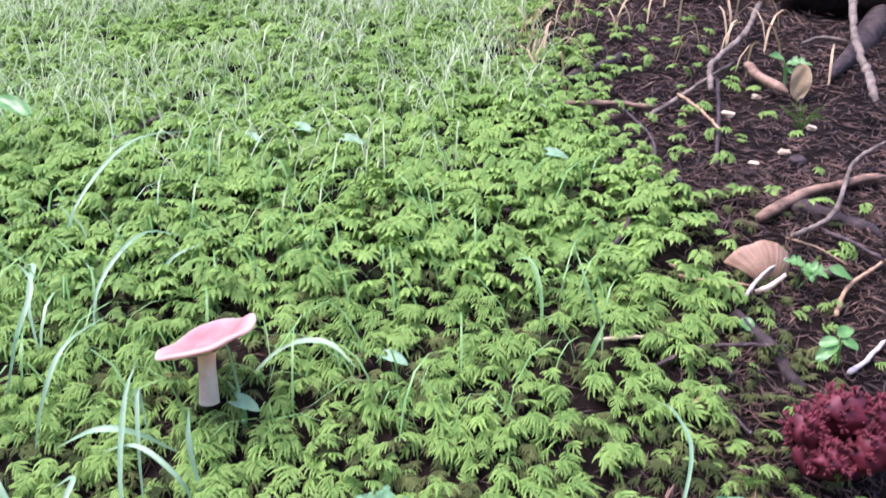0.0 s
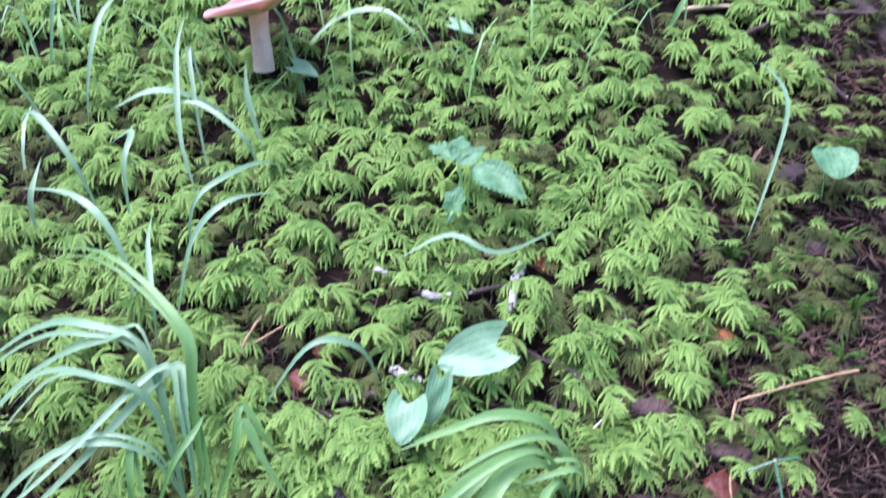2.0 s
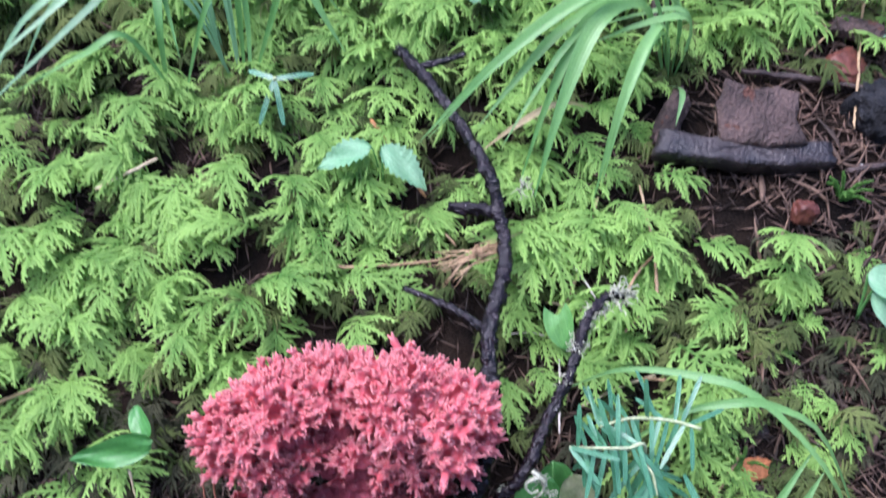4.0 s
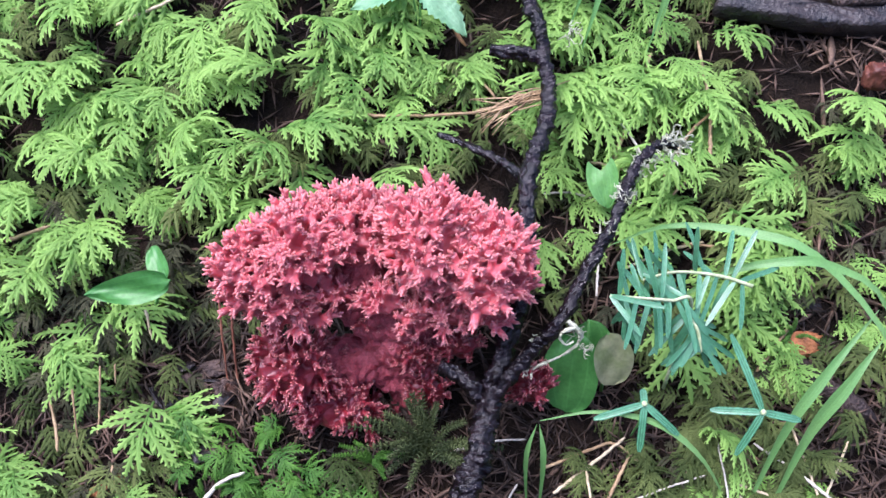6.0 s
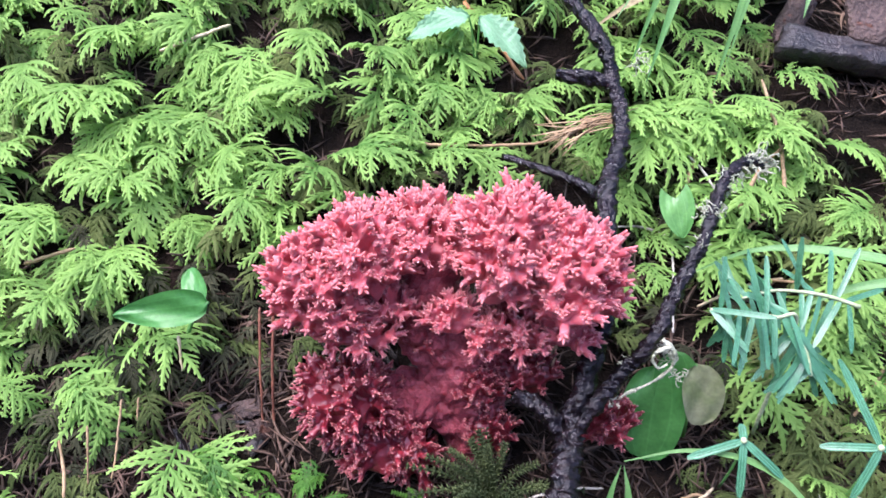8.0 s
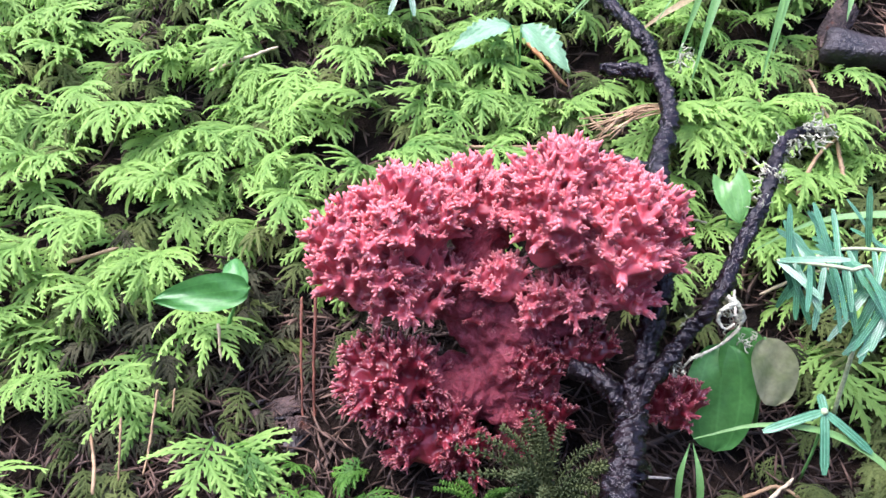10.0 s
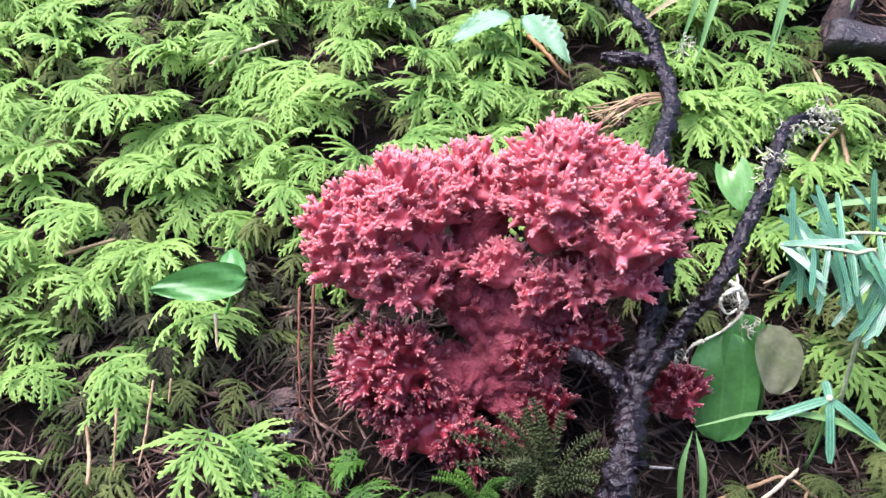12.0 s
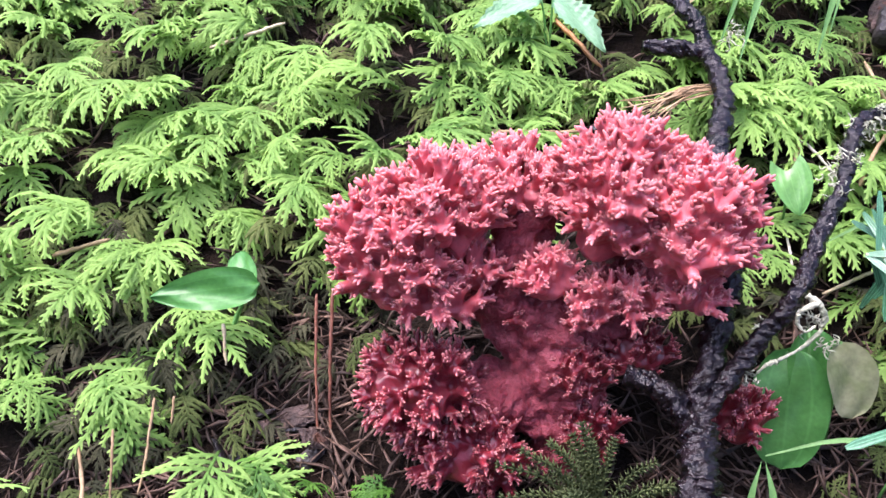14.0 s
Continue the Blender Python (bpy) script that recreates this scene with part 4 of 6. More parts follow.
stick([(0.364, 1.464, 0.551), (0.422, 1.536, 0.572), (0.518, 1.652, 0.610), (0.600, 1.737, 0.643)], 0.006, "root_grey", "grey root running over the litter")
stick([(0.742, 2.005, 0.777), (0.643, 1.810, 0.702), (0.529, 1.653, 0.641), (0.482, 1.507, 0.593)], 0.009, "root_grey", "pale grey root arching from the bank")
stick([(0.940, 1.973, 0.795), (0.824, 1.695, 0.687), (0.749, 1.474, 0.613), (0.700, 1.356, 0.580)], 0.011, "root_grey", "pale grey dead branch standing from the bank")
stick([(0.706, 1.671, 0.677), (0.759, 1.707, 0.691), (0.808, 1.683, 0.682)], 0.005, "root_grey", "thin grey dead twig")
stick([(0.544, 1.665, 0.610), (0.494, 1.492, 0.554), (0.422, 1.268, 0.489)], 0.004, "twig_dark", "thin dark twig on the litter")
stick([(0.314, 0.779, 0.271), (0.302, 0.815, 0.286), (0.296, 0.868, 0.310)], 0.0018, "twig_dark", "thin brown twig on the litter")
stick([(0.255, 0.807, 0.287), (0.295, 0.841, 0.301)], 0.0022, "straw_tan", "pale brown twig piece on the litter")
stick([(0.461, 1.085, 0.412), (0.497, 1.062, 0.402), (0.520, 1.030, 0.387)], 0.00136, "straw_tan", "thin brown twig on the litter")
stick([(0.467, 0.939, 0.347), (0.501, 0.986, 0.369), (0.572, 1.036, 0.393)], 0.003, "straw_tan", "pale brown twig on the litter")
stick([(0.301, 1.191, 0.466), (0.345, 1.359, 0.516), (0.326, 1.521, 0.562)], 0.003, "twig_dark", "thin brown twig on the litter")
stick([(0.609, 1.696, 0.637), (0.620, 1.628, 0.611), (0.640, 1.553, 0.586)], 0.01, "wood_tan", "split brown wood piece on the bank")
stick([(-0.534, 1.342, 0.515), (-0.515, 1.409, 0.535), (-0.486, 1.492, 0.559), (-0.541, 1.652, 0.610)], 0.006, "twig_dark", "black bare twig sticking out of the moss")
stick([(-0.465, 1.379, 0.521), (-0.441, 1.450, 0.542), (-0.385, 1.534, 0.566)], 0.005, "twig_dark", "black bare twig sticking out of the moss")
stick([(0.222, 1.051, 0.405), (0.250, 1.096, 0.426), (0.266, 1.145, 0.448)], 0.004, "twig_dark", "dark upright twig at the edge of the moss")
stick([(0.084, 1.140, 0.441), (0.123, 1.127, 0.436), (0.157, 1.121, 0.433)], 0.003, "twig_dark", "dark twig sunk in the moss")
stick([(-0.056, 0.173, -0.017), (-0.034, 0.183, -0.012), (-0.025, 0.185, -0.010), (-0.014, 0.180, -0.014)], 0.000748, "straw_tan", "bent dry grass straw on the litter")
stick([(-0.050, 0.164, -0.020), (-0.036, 0.175, -0.014), (-0.021, 0.187, -0.007)], 0.000884, "straw_pale", "dry pale straw on the litter")
stick([(-0.027, 0.164, -0.022), (-0.018, 0.183, -0.012)], 0.000816, "straw_tan", "dry straw on the litter")
stick([(-0.148, 0.153, -0.031), (-0.134, 0.162, -0.026)], 0.000816, "straw_pale", "pale straw on the litter")
stick([(-0.199, 0.147, -0.030), (-0.193, 0.155, -0.026), (-0.183, 0.160, -0.024)], 0.001088, "straw_white", "whitish dry stalk in the litter")
stick([(-0.252, 0.148, -0.036), (-0.243, 0.152, -0.034), (-0.233, 0.160, -0.030)], 0.0028, "wood_orange", "orange-brown broken wood chip")
stick([(-0.237, 0.143, -0.033), (-0.242, 0.157, -0.025)], 0.000816, "straw_tan", "dry straw standing in the moss")
stick([(-0.035, 0.288, 0.056), (-0.029, 0.305, 0.065), (-0.022, 0.330, 0.078), (-0.018, 0.343, 0.085)], 0.001088, "straw_tan", "dry tan stalk leaning on the moss")
stick([(0.010, 0.295, 0.063), (0.009, 0.316, 0.075), (0.003, 0.347, 0.091)], 0.000952, "straw_tan", "dry tan stalk leaning on the moss")
stick([(-0.023, 0.266, 0.042), (-0.011, 0.276, 0.047), (0.002, 0.289, 0.054)], 0.000816, "straw_tan", "dry tan stalk on the moss")
stick([(-0.011, 0.283, 0.059), (-0.000, 0.302, 0.070), (0.012, 0.315, 0.076)], 0.000884, "straw_tan", "dry tan stalk on the moss")
stick([(0.033, 0.215, 0.011), (0.047, 0.233, 0.023)], 0.000816, "straw_tan", "dry straw on the litter")
stick([(-0.268, 0.160, -0.024), (-0.272, 0.170, -0.018), (-0.278, 0.180, -0.014)], 0.000748, "straw_tan", "dry straw standing in the moss")
stick([(-0.310, 0.234, 0.029), (-0.290, 0.242, 0.034)], 0.000952, "straw_tan", "dry straw on the moss")
stick([(0.040, 0.227, 0.006), (0.059, 0.221, 0.003), (0.087, 0.208, -0.006)], 0.006, "wood_dark", "brown crumbling rotten branch in the litter")
stick([(-0.086, 0.564, 0.187), (-0.056, 0.562, 0.186), (-0.005, 0.574, 0.190)], 0.0024, "twig_dark", "dark twig tipped with grey lichen")
stick([(-0.001, 0.589, 0.200), (-0.006, 0.570, 0.193), (-0.011, 0.544, 0.183)], 0.0042, "twig_lichen", "twig end crusted with grey lichen")
stick([(-0.079, 0.558, 0.191), (-0.067, 0.554, 0.189), (-0.056, 0.556, 0.190)], 0.0032, "twig_lichen", "twig piece crusted with white lichen")
stick([(-0.117, 0.580, 0.200), (-0.106, 0.575, 0.198)], 0.002, "twig_lichen", "white lichen-crusted twig piece")
stick([(-0.146, 0.477, 0.149), (-0.126, 0.479, 0.150), (-0.106, 0.485, 0.152)], 0.0028, "twig_dark", "dark lichen-specked twig in the moss")
stick([(-0.099, 0.502, 0.160), (-0.075, 0.492, 0.155)], 0.0035, "twig_lichen", "dark twig with grey lichen in the moss")
stick([(-0.019, 0.529, 0.170), (0.007, 0.513, 0.163), (0.038, 0.496, 0.155), (0.025, 0.467, 0.142)], 0.0022, "twig_dark", "forked dark twig in the moss")
stick([(0.018, 0.486, 0.149), (0.017, 0.449, 0.132)], 0.0024, "twig_dark", "dark twig piece in the litter")
stick([(0.066, 0.561, 0.188), (0.075, 0.535, 0.177), (0.081, 0.512, 0.166)], 0.0018, "twig_dark", "reddish brown twig on the moss")
stick([(-0.150, 0.475, 0.146), (-0.127, 0.462, 0.140)], 0.002, "twig_dark", "dark twig in the moss")
stick([(-0.172, 0.694, 0.243), (-0.160, 0.702, 0.246)], 0.0022, "straw_white", "white chip on the moss")
stick([(-0.210, 0.497, 0.166), (-0.206, 0.517, 0.175), (-0.198, 0.537, 0.183)], 0.001224, "straw_tan", "tan bare stalk standing in the moss")
stick([(-0.204, 0.518, 0.169), (-0.179, 0.536, 0.177)], 0.000884, "straw_tan", "thin reddish stalk in the moss")


for pts, w, mat, words in (
        ([(-0.2045, 0.222, 0.029), (-0.202, 0.208, 0.009), (-0.199, 0.195, -0.014)], 0.0006, "twig_red", "thin red-brown stalk hanging beside the coral fungus"),
        ([(-0.1985, 0.222, 0.032), (-0.197, 0.208, 0.009), (-0.195, 0.197, -0.012)], 0.0007, "twig_red", "thin red-brown stalk hanging beside the coral fungus"),
        ([(-0.233, 0.206, 0.024), (-0.231, 0.200, 0.011)], 0.0007, "straw_pale", "pale dry moss stalk hanging in the moss"),
        ([(-0.252, 0.188, 0.004), (-0.252, 0.176, -0.012), (-0.252, 0.168, -0.020)], 0.0005, "straw_tan", "pale dry moss stalk hanging in the moss"),
        ([(-0.264, 0.180, -0.004), (-0.262, 0.172, -0.013), (-0.261, 0.166, -0.022)], 0.0005, "straw_tan", "pale dry moss stalk hanging in the moss"),
        ([(-0.246, 0.190, 0.004), (-0.246, 0.185, -0.004)], 0.0005, "straw_tan", "tan dry moss stalk hanging in the moss")):
    stick(pts, w, mat, words)

rng = random.Random(6)
bunch = [tube(smooth_path([(-0.092 + rng.gauss(0, 0.006), 0.286 + rng.gauss(0, 0.007), 0.082), (-0.080, 0.290 + rng.gauss(0, 0.003), 0.086 + rng.uniform(0, 0.004)), (-0.066 + rng.gauss(0, 0.003), 0.295 + rng.gauss(0, 0.004), 0.090)], 5), (0.0002, 0.0004, 0.0004, 0.0004, 0.0002), 3) for _ in range(26)]
v, f, t = weld(bunch)
tagged(new("dry_fibres", mesh_from("dry_fibres", v, f, "straw_tan")), "bunch of dry tan grass fibres beside the branch", "dry grass", kind="stuff")


# ---- grass ----
def blade_mesh(pts, width, mat, fold=0.25):
    n = 18
    path = smooth_path(pts, n)
    tang = np.gradient(path, axis=0)
    v, lf = [], []
    for i in range(n):
        t = unit(tang[i])
        side = np.cross(t, (0.15, -0.55, 0.82))
        side = unit(side) if np.linalg.norm(side) > 1e-3 else np.array((1.0, 0, 0))
        up = np.cross(side, t)
        s = i / (n - 1)
        w = 0.43 * width * min(1.0, 0.16 + 1.7 * s) * min(1.0, (1.02 - s) * 2.4)
        for q in (-1, -0.5, 0, 0.5, 1):
            v.append(path[i] + side * q * w + up * abs(q) * w * fold)
            lf.append((s, q, 0))
    f = []
    for i in range(n - 1):
        for k in range(4):
            a = i * 5 + k
            f.append((a, a + 1, a + 6, a + 5))
    return np.array(v), np.array(f), np.array(lf)


def tuft(at, label, rows, mat, category="grass"):
    ob = thing("grass_tuft", at, label, category)
    for row in rows:
        pts, width = row[:-1], row[-1]
        v, f, lf = blade_mesh(pts, width, mat)
        part("blade", mesh_from("blade", v - np.array(at), f, mat, leaf=lf), ob)
        if len(rows) > 4 and len(pts) > 4:
            shift = np.array([rng.gauss(0, 0.012) for _ in range(3)])
            more = [np.array(q) + shift * (i / (len(pts) - 1)) ** 1.2 * np.array((1, 1, 0.6)) for i, q in enumerate(pts)]
            v, f, lf = blade_mesh(more, 0.7 * width, mat)
            part("blade", mesh_from("blade", v - np.array(at), f, mat, leaf=lf), ob)


tuft((-0.218, 0.408, 0.11), "tuft of broad arching green grass blades in moss", [
    [(-0.218, 0.408, 0.105), (-0.225, 0.432, 0.175), (-0.236, 0.454, 0.196), (-0.286, 0.400, 0.159), (-0.346, 0.353, 0.114), 0.008],
    [(-0.224, 0.412, 0.107), (-0.243, 0.408, 0.162), (-0.285, 0.406, 0.171), (-0.322, 0.390, 0.153), (-0.351, 0.371, 0.114), 0.006],
    [(-0.226, 0.412, 0.107), (-0.246, 0.430, 0.184), (-0.279, 0.434, 0.202), (-0.326, 0.448, 0.193), (-0.367, 0.421, 0.160), 0.006],
    [(-0.229, 0.415, 0.108), (-0.248, 0.450, 0.205), (-0.291, 0.461, 0.224), (-0.333, 0.470, 0.214), (-0.376, 0.457, 0.187), 0.007],
    [(-0.231, 0.426, 0.115), (-0.253, 0.449, 0.214), (-0.279, 0.454, 0.216), (-0.327, 0.451, 0.195), (-0.368, 0.424, 0.161), 0.005]], "grass_blue")
tuft((-0.214, 0.405, 0.105), "upright green grass blades with browned tips in moss", [
    [(-0.216, 0.409, 0.108), (-0.215, 0.417, 0.148), (-0.216, 0.429, 0.194), (-0.220, 0.444, 0.232), (-0.277, 0.486, 0.261), (-0.334, 0.513, 0.253), 0.007],
    [(-0.212, 0.405, 0.106), (-0.190, 0.402, 0.159), (-0.182, 0.413, 0.185), (-0.168, 0.402, 0.160), (-0.154, 0.396, 0.136), 0.007],
    [(-0.257, 0.395, 0.100), (-0.253, 0.396, 0.146), (-0.255, 0.414, 0.166), (-0.243, 0.390, 0.133), 0.006],
    [(-0.249, 0.392, 0.100), (-0.227, 0.398, 0.157), (-0.213, 0.415, 0.176), (-0.209, 0.424, 0.181), 0.005],
    [(-0.210, 0.395, 0.100), (-0.211, 0.417, 0.148), (-0.218, 0.430, 0.185), (-0.219, 0.445, 0.231), 0.005],
    [(-0.250, 0.395, 0.100), (-0.264, 0.381, 0.149), (-0.285, 0.371, 0.144), (-0.336, 0.376, 0.116), 0.005]], "grass")
tuft((-0.21, 0.53, 0.165), "few loose grass blades in the moss", [
    [(-0.193, 0.471, 0.138), (-0.157, 0.471, 0.193), (-0.136, 0.477, 0.202), (-0.115, 0.482, 0.189), (-0.105, 0.484, 0.160), 0.006],
    [(-0.276, 0.523, 0.160), (-0.270, 0.518, 0.205), (-0.282, 0.555, 0.232), (-0.283, 0.575, 0.249), 0.005],
    [(-0.270, 0.600, 0.192), (-0.258, 0.594, 0.246), (-0.240, 0.610, 0.262), (-0.213, 0.644, 0.264), (-0.200, 0.663, 0.251), 0.006],
    [(-0.405, 0.625, 0.200), (-0.397, 0.615, 0.243), (-0.392, 0.638, 0.272), 0.006]], "grass_blue")
tuft((0.024, 0.42, 0.11), "tuft of long glossy grass blades drooping down the bank", [
    [(0.024, 0.422, 0.113), (0.008, 0.415, 0.177), (-0.024, 0.413, 0.190), (-0.056, 0.411, 0.179), (-0.089, 0.410, 0.163), 0.007],
    [(0.024, 0.422, 0.113), (0.002, 0.399, 0.173), (-0.031, 0.384, 0.175), (-0.075, 0.362, 0.149), (-0.111, 0.348, 0.112), 0.008],
    [(0.022, 0.419, 0.112), (0.003, 0.404, 0.161), (-0.023, 0.383, 0.165), (-0.040, 0.355, 0.135), (-0.052, 0.330, 0.092), 0.010],
    [(0.024, 0.417, 0.111), (0.014, 0.399, 0.148), (0.001, 0.377, 0.157), (-0.013, 0.349, 0.133), (-0.022, 0.331, 0.093), 0.008],
    [(0.023, 0.421, 0.112), (-0.003, 0.414, 0.166), (-0.040, 0.383, 0.160), (-0.062, 0.366, 0.141), (-0.081, 0.349, 0.122), 0.006],
    [(0.026, 0.422, 0.113), (0.021, 0.412, 0.155), (0.003, 0.412, 0.175), (-0.030, 0.403, 0.170), (-0.066, 0.391, 0.149), 0.006],
    [(0.026, 0.419, 0.111), (0.029, 0.410, 0.144), (0.020, 0.401, 0.159), (-0.004, 0.394, 0.156), (-0.029, 0.392, 0.145), 0.005],
    [(0.022, 0.416, 0.110), (0.025, 0.388, 0.123), (0.021, 0.370, 0.113), 0.004]], "grass")
tuft((-0.014, 0.399, 0.10), "single dry yellow grass blade on the moss", [[(-0.014, 0.399, 0.102), (-0.039, 0.371, 0.124), (-0.062, 0.359, 0.117), (-0.080, 0.353, 0.104), 0.004]], "grass_dry")
tuft((-0.29, 0.55, 0.17), "loose tuft of bluish grass blades in moss", [
    [(-0.292, 0.540, 0.168), (-0.307, 0.560, 0.233), (-0.342, 0.582, 0.261), (-0.402, 0.616, 0.254), 0.007],
    [(-0.268, 0.549, 0.172), (-0.255, 0.571, 0.227), (-0.230, 0.587, 0.253), (-0.196, 0.612, 0.252), 0.006],
    [(-0.325, 0.625, 0.200), (-0.326, 0.640, 0.263), (-0.326, 0.668, 0.283), (-0.345, 0.667, 0.273), 0.006],
    [(-0.358, 0.649, 0.208), (-0.372, 0.647, 0.265), (-0.409, 0.675, 0.296), (-0.428, 0.681, 0.288), 0.007],
    [(-0.273, 0.688, 0.222), (-0.282, 0.708, 0.288), (-0.293, 0.746, 0.335), (-0.278, 0.727, 0.287), 0.005],
    [(-0.230, 0.701, 0.228), (-0.237, 0.686, 0.270), (-0.280, 0.703, 0.296), (-0.318, 0.708, 0.288), 0.006]], "grass_blue")
tuft((-0.43, 0.78, 0.26), "tall thin grass blades at the mossy slope", [
    [(-0.407, 0.756, 0.250), (-0.396, 0.765, 0.313), (-0.386, 0.802, 0.359), (-0.361, 0.860, 0.375), 0.006],
    [(-0.464, 0.816, 0.276), (-0.452, 0.832, 0.352), (-0.451, 0.875, 0.402), (-0.483, 0.912, 0.419), 0.007]], "grass_blue")
tuft((0.10, 0.205, -0.005), "long smooth grass blades arching over the fir seedling", [
    [(0.100, 0.200, -0.010), (0.072, 0.203, 0.049), (0.041, 0.224, 0.073), (0.017, 0.234, 0.074), (-0.013, 0.243, 0.066), (-0.036, 0.244, 0.050), 0.0045],
    [(0.103, 0.212, -0.003), (0.069, 0.217, 0.059), (0.047, 0.222, 0.071), (0.030, 0.222, 0.072), (0.006, 0.222, 0.061), (-0.023, 0.210, 0.039), 0.0045]], "grass")
tuft((0.035, 0.167, -0.03), "broad fresh grass blades rising from the litter", [
    [(0.030, 0.166, -0.031), (0.037, 0.181, 0.015), (0.049, 0.195, 0.039), (0.067, 0.215, 0.057), 0.0055],
    [(0.040, 0.167, -0.030), (0.047, 0.182, 0.015), (0.057, 0.192, 0.037), (0.069, 0.206, 0.051), 0.0065]], "grass")
tuft((-0.055, 0.165, -0.03), "thin bent grass blades beside the wet branch", [
    [(-0.059, 0.177, 0.014), (-0.037, 0.180, 0.020), (-0.013, 0.178, 0.019), (0.007, 0.172, 0.006), (0.027, 0.168, -0.028), 0.003],
    [(-0.055, 0.160, -0.032), (-0.056, 0.168, 0.0), (-0.059, 0.176, 0.013), 0.003],
    [(-0.060, 0.160, -0.032), (-0.063, 0.168, 0.0), (-0.060, 0.176, 0.013), 0.0025]], "grass")
tuft((0.185, 0.626, 0.2), "single bent bluish grass blade at the litter's edge", [[(0.185, 0.626, 0.198), (0.203, 0.651, 0.237), (0.231, 0.707, 0.288), (0.225, 0.755, 0.309), (0.214, 0.789, 0.304), 0.005]], "grass_blue")
tuft((0.13, 0.88, 0.31), "few upright grass blades in moss", [
    [(0.111, 0.905, 0.318), (0.116, 0.933, 0.369), (0.106, 0.971, 0.407), (0.086, 0.987, 0.404), 0.008],
    [(0.176, 0.870, 0.302), (0.179, 0.888, 0.348), (0.161, 0.894, 0.400), (0.150, 0.947, 0.446), 0.005],
    [(0.152, 0.867, 0.300), (0.166, 0.862, 0.336), (0.181, 0.877, 0.362), 0.007]], "grass")
tuft((0.0, 0.6, 0.2), "thin bluish grass blade arching over moss", [[(0.046, 0.649, 0.208), (-0.018, 0.561, 0.224), (-0.057, 0.566, 0.236), (-0.096, 0.556, 0.221), 0.006]], "grass_blue")
tuft((-0.2, 0.86, 0.3), "flat grey-green leaf blades beside the pink mushroom", [
    [(-0.224, 0.847, 0.292), (-0.178, 0.875, 0.331), (-0.129, 0.869, 0.339), (-0.092, 0.844, 0.318), 0.009],
    [(-0.26, 0.76, 0.26), (-0.30, 0.745, 0.29), (-0.335, 0.74, 0.295), (-0.37, 0.735, 0.28), 0.009],
    [(-0.22, 0.70, 0.235), (-0.235, 0.71, 0.29), (-0.24, 0.73, 0.325), 0.006],
    [(-0.275, 0.66, 0.215), (-0.29, 0.68, 0.27), (-0.30, 0.73, 0.33), (-0.297, 0.76, 0.36), 0.006]], "grass_blue")
tuft((-0.33, 0.95, 0.34), "thin grass blades on the mossy slope", [
    [(-0.40, 0.90, 0.31), (-0.41, 0.95, 0.38), (-0.38, 1.02, 0.43), (-0.33, 1.05, 0.42), 0.007],
    [(-0.45, 0.88, 0.30), (-0.48, 0.92, 0.37), (-0.50, 0.98, 0.40), (-0.54, 1.0, 0.38), 0.007],
    [(-0.36, 0.98, 0.35), (-0.34, 1.0, 0.40), (-0.30, 1.02, 0.42), 0.006],
    [(-0.50, 1.05, 0.385), (-0.49, 1.1, 0.46), (-0.45, 1.2, 0.53), (-0.38, 1.28, 0.54), 0.007]], "grass_blue")


def meadow(name, r, count, region, length, width, mat, label):
    """Many thin bent blades as one mass."""
    pieces = []
    while len(pieces) < count:
        x, y = r.uniform(region[0], region[1]), r.uniform(region[2], region[3])
        if r.random() > mossy(x + 0.1, y) + 0.05 or noise.noise((x * 3, y * 3, 4.0)) < r.uniform(-0.5, 0.15) - 0.15 * (y - 1.2):
            continue
        if y > 1.2 and r.random() > 0.08 + (y - 1.2) / 0.7 + 0.5 * noise.noise((x * 4, y * 4, 8.0)):
            continue
        ln, w = r.uniform(*length), 0.5 * r.uniform(*width)
        az, lean = r.uniform(0, 6.28), r.uniform(0.9, 1.7)
        d = np.array((math.cos(az), math.sin(az), 0))
        sd = np.array((-d[1], d[0], 0))
        b = np.array((x, y, soil_height(x, y)))
        pts = [b + d * lean * ln * k + np.array((0, 0, h * ln)) for k, h in ((0, 0), (0.08, 0.36), (0.24, 0.62), (0.46, 0.72), (0.72, 0.98 - 0.26 * lean))]
        ws = (0.8 * w, w, w, 0.7 * w, 0.1 * w)
        v = np.array([q + s * u * sd for q, u in zip(pts, ws) for s in (-1, 1)])
        pieces.append((v, np.array([(0, 1, 3), (0, 3, 2), (2, 3, 5), (2, 5, 4), (4, 5, 7), (4, 7, 6), (6, 7, 9), (6, 9, 8)])))
    v, f, t = weld(pieces)
    tagged(new(name, mesh_from(name, v, f, mat)), label, "grass", kind="stuff")


rng = random.Random(44)
meadow("meadow_grass", rng, 21000, (-2.2, 0.25, 1.20, 3.4), (0.05, 0.13), (0.0012, 0.0026), "grass_far_hazed", "pale green thin grass on the upper bank")
meadow("bank_grass", rng, 330, (-0.9, 0.25, 0.75, 1.5), (0.05, 0.13), (0.0014, 0.0032), "grass", "scattered thin grass blades in the moss")
meadow("side_grass", rng, 50, (-0.85, -0.38, 0.55, 1.15), (0.07, 0.16), (0.0018, 0.0035), "grass_blue", "long thin bluish grass blades in the moss")
meadow("edge_grass", rng, 90, (0.15, 0.8, 1.6, 2.2), (0.06, 0.14), (0.003, 0.006), "grass_dry", "dry and green grass at the top of the bank")


